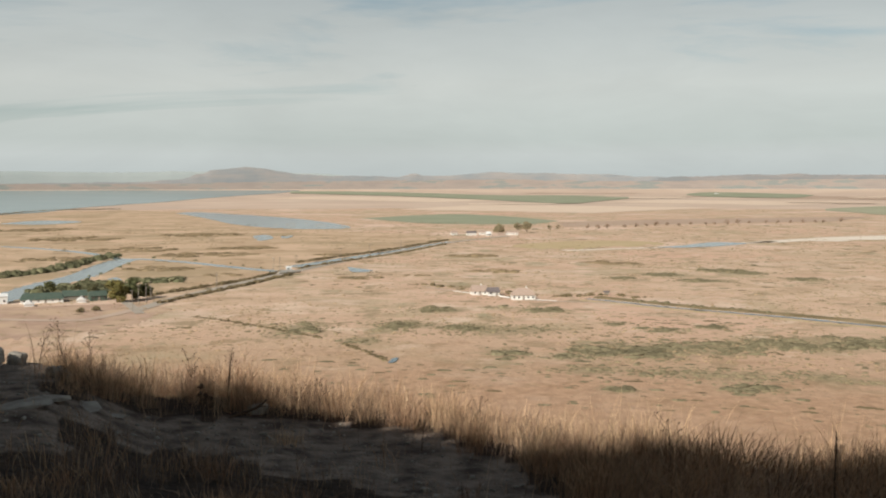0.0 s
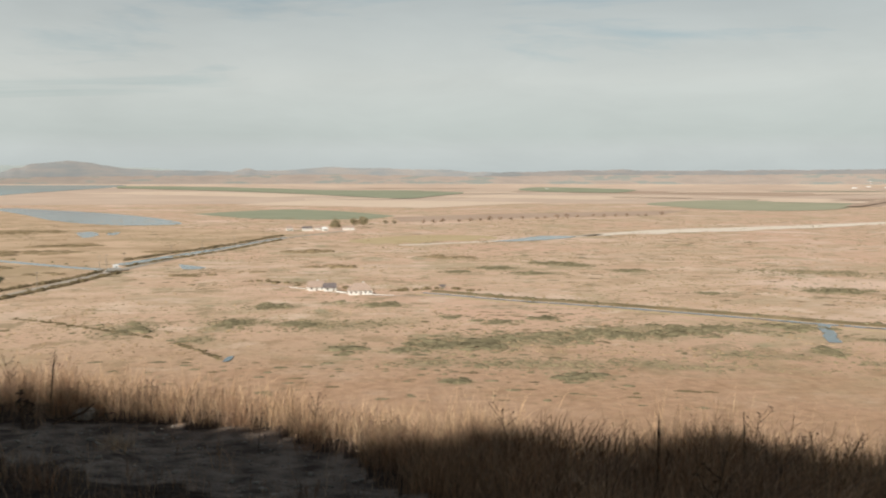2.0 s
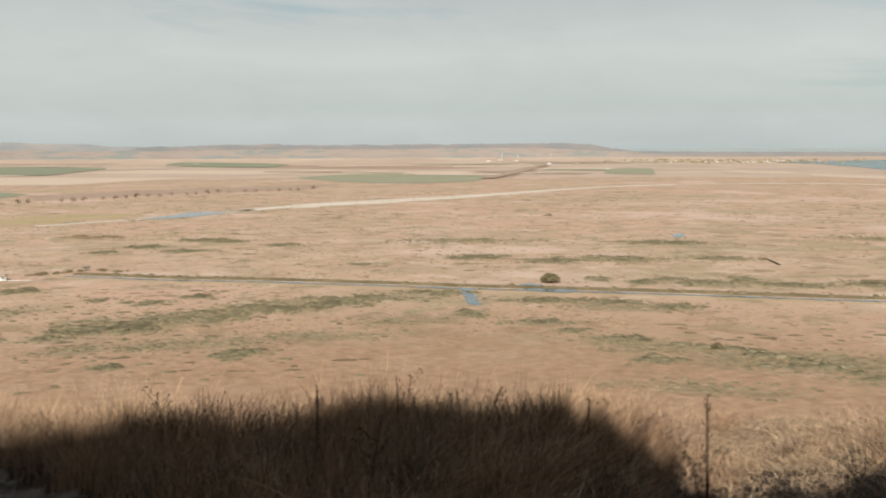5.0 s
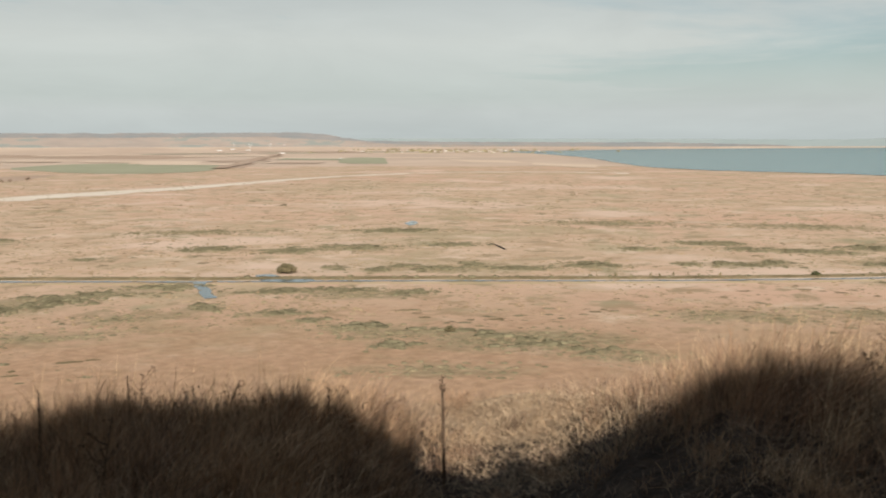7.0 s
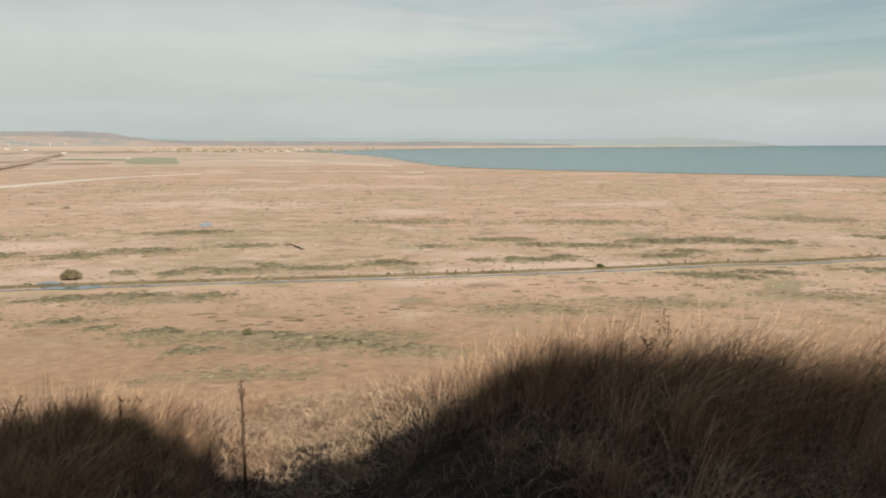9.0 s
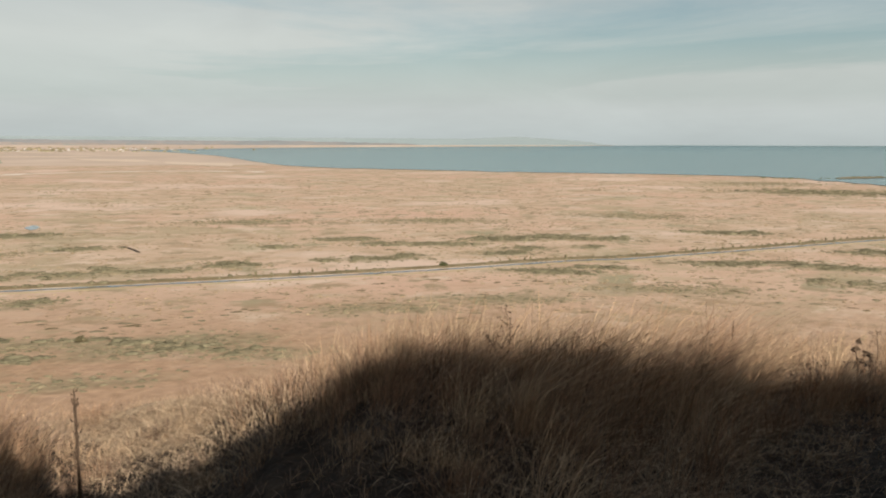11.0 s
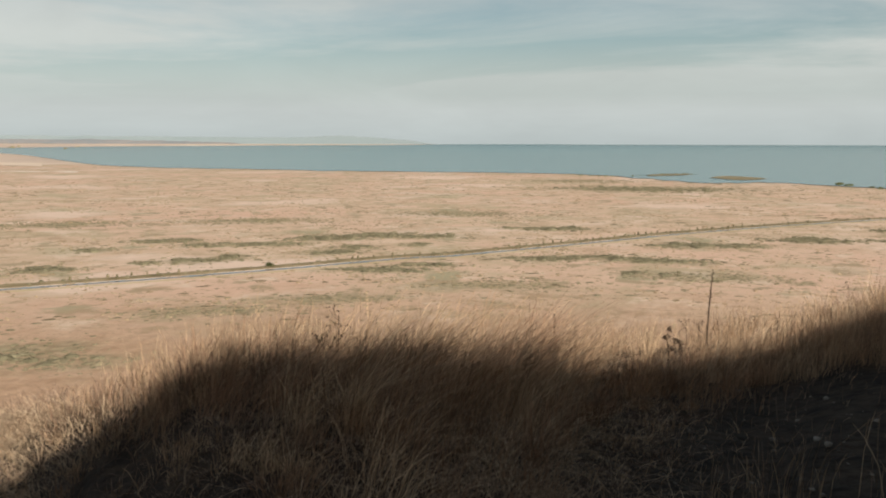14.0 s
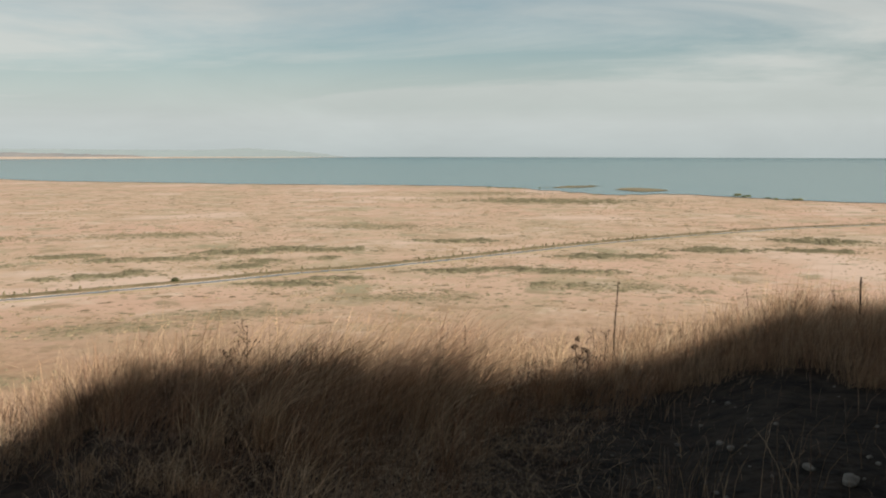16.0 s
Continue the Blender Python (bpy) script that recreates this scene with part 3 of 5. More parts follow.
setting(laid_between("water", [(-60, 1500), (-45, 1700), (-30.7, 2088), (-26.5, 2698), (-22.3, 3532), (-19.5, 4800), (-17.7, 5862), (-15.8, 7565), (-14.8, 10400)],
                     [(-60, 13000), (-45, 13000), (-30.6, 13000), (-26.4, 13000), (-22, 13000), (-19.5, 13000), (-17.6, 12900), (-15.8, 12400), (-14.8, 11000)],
                     WATER_HAZED, 0.7, n=90, m=60, ragged=0.02), "grey-blue lake beyond a reed dyke, paled by haze in its colour", "lake")
setting(pond("water", [(-21.7, 2079), (-20.6, 2155), (-18.3, 1963), (-15.1, 1705), (-11.9, 1343), (-13.8, 1280), (-16.4, 1325), (-18.6, 1474), (-19.9, 1709)],
             CANAL, 0.2), "shallow pale pond in the steppe", "pond")
for outline in ([(-30.9, 1592), (-28.8, 1720), (-26.6, 1639), (-28.5, 1541)], [(-17.5, 1120), (-16.7, 1140), (-16.3, 1070), (-17.1, 1020)], [(-15.9, 1105), (-15.2, 1118), (-15.4, 1070), (-15.8, 1062)],
                [(-25.4, 623), (-24.9, 633), (-24.6, 602), (-25.1, 576)], [(-12.1, 681), (-10.6, 648), (-11.8, 640)],
                [(-9.8, 309), (-9.5, 317), (-9.15, 318), (-9.4, 310)], [(27.3, 424), (28.2, 426), (29.2, 413), (30.6, 408), (30.1, 399), (27.8, 405)],
                [(35.9, 690), (36.4, 712), (36.7, 690), (36.3, 672)]):
    setting(pond("water", outline, CANAL), "small still pool among reeds", "pool")
setting(pond("water", [(5.6, 905), (7.2, 945), (8.7, 1000), (10.6, 990), (9.0, 935), (7.2, 908)], CANAL), "shallow lagoon beside a salt flat", "lagoon")
setting(ribbon("water", [(-31.5, 520), (-30.3, 545), (-28.6, 600), (-26.8, 649), (-25.7, 710), (-24.6, 775), (-23.8, 790)], 19, CANAL, 0.14, n=120, ragged=0.5),
        "winding grey river between reeds", "river")
setting(ribbon("water", [(-24.4, 782), (-23.6, 788), (-21.1, 744), (-19.0, 700), (-16.8, 662), (-15.5, 652)], 9, CANAL, 0.13, n=90, ragged=0.6),
        "narrow arm of the river between reeds", "river")
setting(ribbon("water", [(-30.7, 999), (-29.1, 959), (-26.5, 877), (-24.6, 787)], 9, CANAL, 0.12, ragged=0.6), "narrow side arm of the river", "river")
setting(ribbon("water", [(-15.2, 686), (-12.6, 749), (-9.3, 842), (-6.0, 984)], 13, CANAL, 0.14), "straight canal beside the road", "canal")
CANAL_LINE = [(1.8, 490), (6.7, 461), (11.0, 446), (17.3, 426), (23.8, 410), (29, 404), (33.7, 401), (40.6, 400), (47.7, 405), (54.3, 417), (60.7, 438),
              (66.8, 469), (70.2, 483), (76.7, 539), (83.2, 620), (89.4, 714), (95.2, 811), (108, 1000)]
setting(ribbon("water", CANAL_LINE, 3.4, CANAL, 0.16, n=260, ragged=0.7), "long narrow irrigation canal through dry grass", "canal")
setting(ribbon("water", [(24.2, 407), (24.2, 398), (24.45, 387), (24.5, 376), (24.8, 364)], 4.6, CANAL, 0.2, n=40, ragged=0.25), "short branch of the canal", "canal")
setting(ribbon("water", [(40.9, 552), (41.3, 540), (41.8, 519)], 2.0, HUMUS, 0.15, n=30, ragged=.3), "short dark drainage ditch", "ditch")
setting(bank("trim", CANAL_LINE, 9, 0.9, REED, -9, n=220), "low reedy bank along the canal", "bank")
setting(bank("trim", CANAL_LINE, 5, 0.15, SEDGE, 6, n=220), "low grassy bank along the canal", "bank")
setting(pond("ground", [(84.1, 1553), (85.0, 1636), (87.1, 1552), (85.7, 1472)], MATTED, 1.2), "flat reed islet in the lake", "islet")
setting(pond("ground", [(80.6, 1600), (81.2, 1690), (83.1, 1716), (82.4, 1640)], MATTED, 1.2), "narrow reed spit in the lake", "spit")

# ---- fields and flats ----
def field(c00, c10, c11, c01, material, label, lift=0.35):
    return setting(laid_between("field", [c00, c10], [c01, c11], material, lift, n=14, m=8), label, "field")


def strip(near, far, material, label, lift=0.3):
    return setting(laid_between("field", near, far, material, lift, n=40, m=10, ragged=0.01), label, "field")


strip([(-11.3, 1687), (-7.3, 1453), (-1.8, 1432), (0.2, 1549)], [(-11.3, 1695), (-6.7, 1905), (-4.1, 1867), (0.2, 1556)], CROP, "green winter crop in a long field", 0.2)
strip([(-15.3, 7012), (-11.2, 5686), (-5.0, 3998), (0.2, 3016), (2.4, 3444), (4.1, 4175)], [(-15.3, 9769), (-11.2, 8697), (-5.0, 5928), (0.2, 5000), (2.4, 4765), (4.1, 4556)],
      CROP, "long green strip of crop across the far plain", 1.4)
strip([(7.3, 5599), (8.7, 4819), (12.8, 4468), (14.0, 5420)], [(7.3, 6296), (8.7, 7756), (12.8, 6387), (14.0, 5715)], CROP, "far narrow green field", 1.4)
strip([(14.6, 2309), (18.0, 1986), (22.1, 1922), (24.9, 2095), (25.4, 2451)], [(14.6, 2483), (17.7, 2837), (22.1, 2929), (24.3, 2857), (25.4, 2575)], CROP_PALE, "broad pale green field on the plain", 0.4)
strip([(32.1, 2830), (33.2, 2700), (35.0, 2696)], [(32.3, 3650), (33.5, 3850), (34.8, 3800)], CROP_PALE, "dull green field beyond the steppe", 0.6)
strip([(43.3, 2576), (45, 2380), (47.0, 2259)], [(43.3, 2789), (45, 2660), (47.0, 2538)], STUBBLE, "pale stubble field near the lake", 0.5)
setting(ribbon("trim", [(25.4, 2236), (26.2, 2520), (27.0, 2876), (28.0, 3800), (28.8, 4958)], 34, FALLOW, 2.2, n=60), "low brown embankment crossing the far plain", "embankment")
field((25.3, 2306), (26.8, 2299), (29.1, 4474), (28.2, 4930), FALLOW, "brown embankment-like fallow strip")
field((38.2, 3450), (39.9, 2900), (43.0, 2800), (42.0, 3150), STUBBLE, "pale stubble field near the lake")
field((-9.0, 2300), (2.0, 2000), (9.0, 2500), (-4.0, 2900), STUBBLE, "pale stubble field", 0.3)
field((2.5, 3300), (12.0, 2900), (18.0, 3400), (6.0, 3900), STUBBLE, "pale stubble field", 0.3)
field((0.5, 1330), (15.0, 1620), (17.0, 1900), (0.0, 1500), FALLOW, "brownish orchard ground", 0.2)
field((-17.5, 4400), (-7.0, 3300), (-3.0, 3700), (-13.0, 5200), STUBBLE, "pale stubble field", 0.3)
field((10.0, 4500), (22.0, 3600), (26.0, 4300), (12.0, 5600), FALLOW, "brown fallow field", 0.3)
for k in range(34):
    b, d = random.uniform(-13, 35), 2650 * (7000 / 2650) ** random.random()
    w, t = random.uniform(2.0, 6.0), random.uniform(1.04, 1.11)
    skew = random.uniform(-.05, .05)
    m, what = random.choice(((STUBBLE, "pale stubble"), (STUBBLE, "pale stubble"), (FALLOW, "brown fallow"), (CROP, "green crop")))
    field((b, d), (b + w, d * (1 + skew)), (b + w + random.uniform(-1, 1), d * t * (1 + skew)), (b + random.uniform(-1, 1), d * t), m, "thin far strip of " + what, 0.5 + 0.02 * k)
setting(ribbon("trim", [(0.5, 852), (3.7, 885), (6.9, 925), (10.8, 1000), (12, 1035)], 12, SALT, 0.14, n=60, ragged=0.7), "narrow pale salt-crusted strip", "salt flat")
setting(laid_between("trim", [(9.6, 985), (15.8, 1075), (20.6, 1165), (25.5, 1320), (30.4, 1565), (36.2, 1815), (43.0, 1925), (48.8, 1835)],
                     [(10.2, 1000), (15.8, 1160), (20.6, 1250), (25.5, 1400), (30.4, 1625), (36.2, 1855), (43.0, 1950), (48.8, 1870)], SALT, 0.14, n=140, m=3, ragged=0.02),
        "broad pale salt-crusted flat", "salt flat")
setting(laid_between("field", [(-2.5, 880), (0, 872), (2.5, 900), (5, 935), (6.2, 960)], [(-2.5, 930), (0, 985), (2.5, 1010), (5, 1000), (6.2, 975)], SEDGE, 0.1, n=50, m=6, ragged=.03),
        "yellowish sedge meadow", "meadow")
setting(laid_between("field", [(-36, 400), (-31, 395), (-28, 392), (-25.5, 402), (-23.6, 425), (-22.0, 458)], [(-36, 512), (-31, 498), (-28, 494), (-25.5, 492), (-23.6, 486), (-22.0, 466)],
                     REDSOIL, 0.08, n=90, m=8, ragged=.05), "bare reddish ground by the hamlet", "bare ground")

MARSH = mat("marsh_grass", [(0.30, (0.36, 0.255, 0.16)), (0.45, (0.48, 0.345, 0.23)), (0.6, (0.57, 0.42, 0.295))], 0.02, detail=12, bump=0.5, bump_scale=0.3,
            patch=[(0.006, (0.41, 0.31, 0.20), 0.50, 0.60), (0.03, (0.30, 0.23, 0.145), 0.57, 0.63), (0.015, (0.62, 0.45, 0.32), 0.52, 0.60)])
setting(laid_between("field", [(-36, 512), (-28, 522), (-23.5, 520), (-19, 598), (-15.8, 672), (-12, 770), (-9.3, 876), (-6, 1015)],
                     [(-36, 1850), (-30.7, 2080), (-27, 2300), (-22, 2250), (-18, 1550), (-14, 1260), (-9, 1150), (-6, 1060)],
                     MARSH, 0.06, n=160, m=30, ragged=.01), "brown marsh grass on the wet flats", "marsh")
# ---- roads ----
setting(ribbon("road", [(-23.9, 462), (-22.1, 500), (-19.0, 559), (-15.8, 632), (-13.9, 685), (-9.3, 826), (-6.0, 972), (-2.7, 1095)], 7, ASPHALT, 0.22, n=90),
        "grey road running straight over the plain", "road")
setting(ribbon("road", [(-23.9, 467), (-25.4, 447), (-27.5, 437), (-33, 462)], 6, DIRT, 0.2, n=40), "pale dirt road by the hamlet", "road")
setting(ribbon("road", [(-24.6, 505), (-24.1, 475), (-23.7, 450)], 4.5, ASPHALT, 0.25, n=20), "grey road junction", "road")
setting(ribbon("road", [(-7.5, 540), (-6.0, 524), (-2.7, 488), (0.2, 478), (3.1, 474)], 3.0, DIRT, 0.12, n=50), "narrow dirt track past the cottages", "track")

# ---- an unseen masonry wall added behind the camera, which stands in its shade; the top is cut to the shadow's edge ----
def build_wall():
    back = Vector((math.sin(sb), math.cos(sb), 0))
    side = Vector((back.y, -back.x, 0))
    bm = bmesh.new()
    n, rows = 1040, []
    for i in range(n):
        u = -26 + 52 * i / (n - 1)
        # the finer teeth are there to soften and break up the cast shadow
        top = EYE[2] + WALL_TOP + along(WALL_RISE, -u) + 0.04 * noise.noise((u * 1.7, 0, 3)) + 0.13 * noise.noise((u * 4.1, 0, 9)) + 0.32 * noise.noise((u * 9.0, 0, 5)) + 0.42 * noise.noise((u * 16.0, 0, 2)) + 0.3 * noise.noise((u * 30.0, 0, 6))
        c = back * WALL_BACK + side * u
        rows.append([bm.verts.new((p.x, p.y, z)) for p, z in ((c, EYE[2] - 4), (c, top), (c + back * 1.4, top), (c + back * 1.4, EYE[2] - 4))])
    for a, c in zip(rows, rows[1:]):
        for k in range(4):
            bm.faces.new((a[k], c[k], c[(k + 1) % 4], a[(k + 1) % 4]))
    bm.faces.new(rows[0])
    bm.faces.new(rows[-1][::-1])
    return setting(part("wall_unseen", bm, WALLSTONE), "unseen grey masonry wall, ragged top shaped for its shadow", "wall")


WALL_BACK, WALL_TOP = 6.0, 6.15
# Rise along the added wall, fitted to where its shadow should end.
WALL_RISE = [(-30, -.2), (-12, -.05), (-8.6, -.55), (-8.1, -.3), (-7.6, .2), (-7.0, .42), (-6, .36), (-5.2, .44), (-4.2, .46), (-3.6, .52), (-2.8, .62), (-2.2, .76), (-1.4, .84), (-.8, .97), (-.2, .92), (.25, .74), (.7, .57), (1.0, .38), (1.5, .42), (1.8, .45), (2.1, .54), (2.4, .58), (2.7, .58), (3.0, .50), (3.6, .42), (4.2, .37), (4.8, .31), (6, .24), (7.7, -.06), (8.6, -.12), (9.1, -.12), (9.7, -.32), (10.2, -.5), (12, -.5), (30, -.3)]
build_wall()


# ---- grass on the brow ----
GRASS_TALL = [(-40, .28), (-28, .38), (-22, .47), (-12, .41), (0, .38), (10, .42), (20, .42), (27, .42), (33, .38), (39, .24), (43, .20), (47, .28), (51, .36), (57, .38), (65, .42),
              (72, .45), (80, .40), (88, .46), (95, .56), (112, .55)]



WIND = np.array([0.72, -0.55])


def blade_mesh(name, rng, p, h, ln, way, width, material, label, segs):
    """One mesh of curved blades: roots, heights, lean and the way they lean."""
    n = len(p)
    fa = rng.uniform(0, np.pi, n)
    flat = np.stack([np.cos(fa), np.sin(fa), np.zeros(n)], 1)
    w = width * rng.uniform(0.6, 1.5, n)
    profile = {3: ((0, 1.0), (0.45, 0.85), (0.8, 0.9), (1.0, 0.15)), 2: ((0, 1.0), (0.6, 0.9), (1.0, 0.2))}[segs]
    verts = np.zeros((n, len(profile), 2, 3))
    for k, (s, ww) in enumerate(profile):
        c = p.copy()
        c[:, :2] += way * (ln * h * s ** 2)[:, None]
        c[:, 2] += h * s * (1 - 0.35 * np.minimum(ln, 1.2) * s)
        off = flat * (w * ww / 2)[:, None]
        verts[:, k, 0], verts[:, k, 1] = c - off, c + off
    q = np.arange(n)[:, None] * (2 * len(profile))
    faces = np.concatenate([np.stack([q[:, 0] + 2 * k, q[:, 0] + 2 * k + 1, q[:, 0] + 2 * k + 3, q[:, 0] + 2 * k + 2], 1) for k in range(segs)])
    ob = new(name, mesh_of(name, verts.reshape(-1, 3), faces, material))
    return tagged(ob, label, "grass", kind="stuff")


def blades(name, count, seed, reach, tall_k, width, material, label, lean_k=1.0, segs=3, tussock=0.0, near=None, flat_zone=False):
    """One mesh of curved blades rooted on the slope between two ranges past the brow."""
    rng = np.random.default_rng(seed)
    roots, tall, lean = [], [], []
    while len(roots) < count:
        b = rng.uniform(-40, 112) if near is None else rng.normal(*near)
        br = along(BROW_RANGE, b)
        lo, hi = reach[0] if reach[0] > 0 else 2.4, br + reach[1]
        if reach[0] < 0:
            lo = br - reach[0]
        r = math.sqrt(rng.uniform(lo * lo, hi * hi))
        x, y = r * math.sin(radians(b)), r * math.cos(radians(b))
        clump = noise.noise((x * 1.1, y * 1.1, 11)) + 0.6 * noise.noise((x * 3.7, y * 3.7, 13))
        keep = 0.55 + 1.0 * clump
        if is_bare(b, r):
            keep = 0.015 + (0.2 if clump > 0.6 else 0)
        if 45 < b < 86 and r < br - 0.3 and not is_bare(b, r):
            keep = max(0.02, -0.02 + 2.0 * noise.noise((x * 2.3, y * 2.3, 21)) + 1.5 * noise.noise((x * 6, y * 6, 22)))
        if 50 < b < 86 and r < br - 0.3 and material is GRASS_SHADED:
            keep *= 0.6
        if b < 34 and r < br - 0.4 and not is_bare(b, r):
            keep *= 0.55
        if flat_zone:
            keep = 0.45
        elif 57 < b < 84 and r > br - 0.6 and material is not STRAW:
            keep *= 0.34
        if 35 < b < 51 and material in (GRASS, STRAW):
            keep *= 0.42
        if rng.random() > keep:
            continue
        t = along(GRASS_TALL, b) * tall_k * (0.82 + 0.28 * clump) * rng.uniform(0.45, 1.2)
        if r < br - 1.0:
            t *= 0.75 if b > 6 else 0.6
        if 46 < b < 86 and r < br - 0.3 and not flat_zone:
            t *= 0.65
        mat_down = 1.0 * math.exp(-((b - 42) / 7.0) ** 2) + (0.42 if 52 < b < 84 and r < br - 0.5 else 0)
        roots.append((x, y, height(b, r) - 0.02))
        tall.append(max(0.06, t))
        lean.append((0.30 + mat_down) * lean_k * rng.uniform(0.2, 1.9))
    p, h, ln = np.array(roots), np.array(tall), np.array(lean)
    n = len(p)
    # gather some of the blades into tussocks, a few dozen to each, leaning outwards
    out = np.zeros((n, 2))
    if tussock:
        heads = rng.integers(0, n, max(1, int(n * tussock / 80)))
        mine = rng.random(n) < tussock
        pick = heads[rng.integers(0, len(heads), n)]
        off = rng.normal(0, 0.07, (n, 2))
        p[mine, :2] = p[pick][mine, :2] + off[mine]
        p[mine, 2] = p[pick][mine, 2]
        h[mine] = h[pick][mine] * rng.uniform(0.6, 1.25, n)[mine]
        out[mine] = off[mine] * 8
    ang = rng.uniform(0, 2 * np.pi, n)
    way = np.stack([np.cos(ang), np.sin(ang)], 1) * 0.85 + out + WIND * (rng.uniform(0.0, 1.1 if lean_k < 1.6 else 0.3, n) * np.where(p[:, 0] < p[:, 1] * 1.1, 0.3, 1.0))[:, None]
    return blade_mesh(name, rng, p, h, ln, way, width, material, label, segs)


def wisps(name, count, seed, span, reach, tall, stems, material, label, bend=0.5, width=0.003, spread_k=0.05):
    """Tussocks of fine stems that fan out of one root and are bowed over by the wind."""
    rng = np.random.default_rng(seed)
    p, h, ln, way = [], [], [], []
    while count:
        b = rng.uniform(*span)
        br = along(BROW_RANGE, b)
        r = br + rng.uniform(*reach)
        if r < 3.6 or is_bare(b, r):
            continue
        count -= 1
        x, y, z = r * math.sin(radians(b)), r * math.cos(radians(b)), height(b, r) - 0.02
        top = along(GRASS_TALL, b) * tall * rng.uniform(0.55, 1.25)
        bow = WIND * bend * rng.uniform(0.5, 1.4) + rng.normal(0, 0.12, 2)
        for _ in range(int(stems * rng.uniform(0.5, 1.5))):
            off = rng.normal(0, spread_k, 2)
            p.append((x + off[0], y + off[1], z))
            h.append(top * rng.uniform(0.45, 1.1))
            ln.append(rng.uniform(0.5, 1.3))
            way.append(bow * rng.uniform(0.3, 1.5) + off * 4.5 + rng.normal(0, 0.2, 2))
    return blade_mesh(name, rng, np.array(p), np.array(h), np.array(ln), np.array(way), width, material, label, 3)




blades("dry_grass", 72000, 3, (4.1, 3.2), 0.85, 0.0026, GRASS, "dense straw-coloured dry grass on the brow", tussock=0.45)
blades("shaded_brown_grass", 38000, 5, (2.4, 1.5), 0.85, 0.0028, GRASS_SHADED, "brown withered grass on the brow, shade in its colour", tussock=0.35)
blades("rusty_tussocks", 11000, 15, (2.6, 0.4), 1.0, 0.0028, RUST, "rust-brown grass tussocks on the brow", 0.8, tussock=1.0)
blades("straw_stems", 11000, 19, (3.4, 0.6), 0.9, 0.0028, STRAW, "loose bleached straw stems among the grass", 1.7)
blades("straw_stems", 8000, 29, (3.8, 0.0), 0.42, 0.0028, STRAW, "bleached straw lying tangled on the mound", 2.4, near=(74, 6), flat_zone=True)
blades("straw_stems", 6000, 30, (3.2, -0.2), 0.45, 0.0028, GRASS_SHADED, "grey-brown straw lying tangled on the mound, shade in its colour", 2.4, near=(66, 10), flat_zone=True)
blades("straw_stems", 6000, 33, (5.6, 0.5), 0.7, 0.0030, STRAW, "pale straw pressed flat in the gully", 1.8, near=(43, 3.0), flat_zone=True)
blades("tall_grass", 6000, 7, (4.2, 1.2), 1.4, 0.0024, GRASS, "thin tall grass stems bent by wind", 1.2)
blades("slope_grass", 36000, 9, (-3.0, 20.0), 1.0, 0.009, GRASS, "dry grass down the sunlit slope", segs=2)
wisps("fallen_tussocks", 34, 36, (62, 82), (-2.4, -0.2), 0.9, 34, GRASS, "tawny tussock collapsed over matted straw", 0.6, spread_k=0.09)
wisps("feather_grass", 110, 17, (60, 78), (-1.4, 0.5), 1.5, 26, GRASS, "tall feathery grass bent over by wind", 0.75)
wisps("feather_grass", 16, 41, (70.5, 75), (-0.4, 0.2), 1.75, 44, RUST, "tall rusty feather grass bowed by wind on the crest", 0.95)
wisps("feather_grass", 9, 42, (64, 69), (-0.3, 0.3), 1.5, 36, GRASS, "pale feather grass bowed by wind on the crest", 0.9)
wisps("feather_grass", 60, 18, (52, 68), (-0.8, 0.5), 1.2, 26, RUST, "feathery rust-brown grass bowed by wind", 0.7)
wisps("grass_tussocks", 170, 27, (-28, 36), (-1.2, 0.7), 1.15, 50, GRASS, "tawny grass tussocks along the brow", 0.35)
wisps("grass_tussocks", 80, 28, (-10, 36), (-2.2, 0.4), 1.1, 46, GRASS_SHADED, "brown grass tussocks along the brow, darkened with shade", 0.3)
wisps("grass_tussocks", 120, 38, (2, 36), (-2.4, -0.1), 1.05, 34, GRASS, "shaded tawny grass tussocks below the brow", 0.25)
wisps("straw_tussocks", 60, 39, (2, 36), (-2.2, 0.2), 1.05, 22, STRAW, "thin bleached stems standing in brown grass", 0.2)
wisps("rusty_tussocks", 26, 34, (66, 86), (-2.6, -0.6), 1.0, 45, RUST, "rust-brown tussock standing out of matted straw", 0.3)
wisps("straw_tussocks", 110, 35, (84, 106), (-1.6, 0.6), 1.0, 32, STRAW, "bleached grass tussocks on the far hump", 0.5)
wisps("grass_tussocks", 110, 31, (78, 110), (-2.0, 0.8), 1.1, 55, GRASS, "pale grass tussocks on the brow", 0.45)


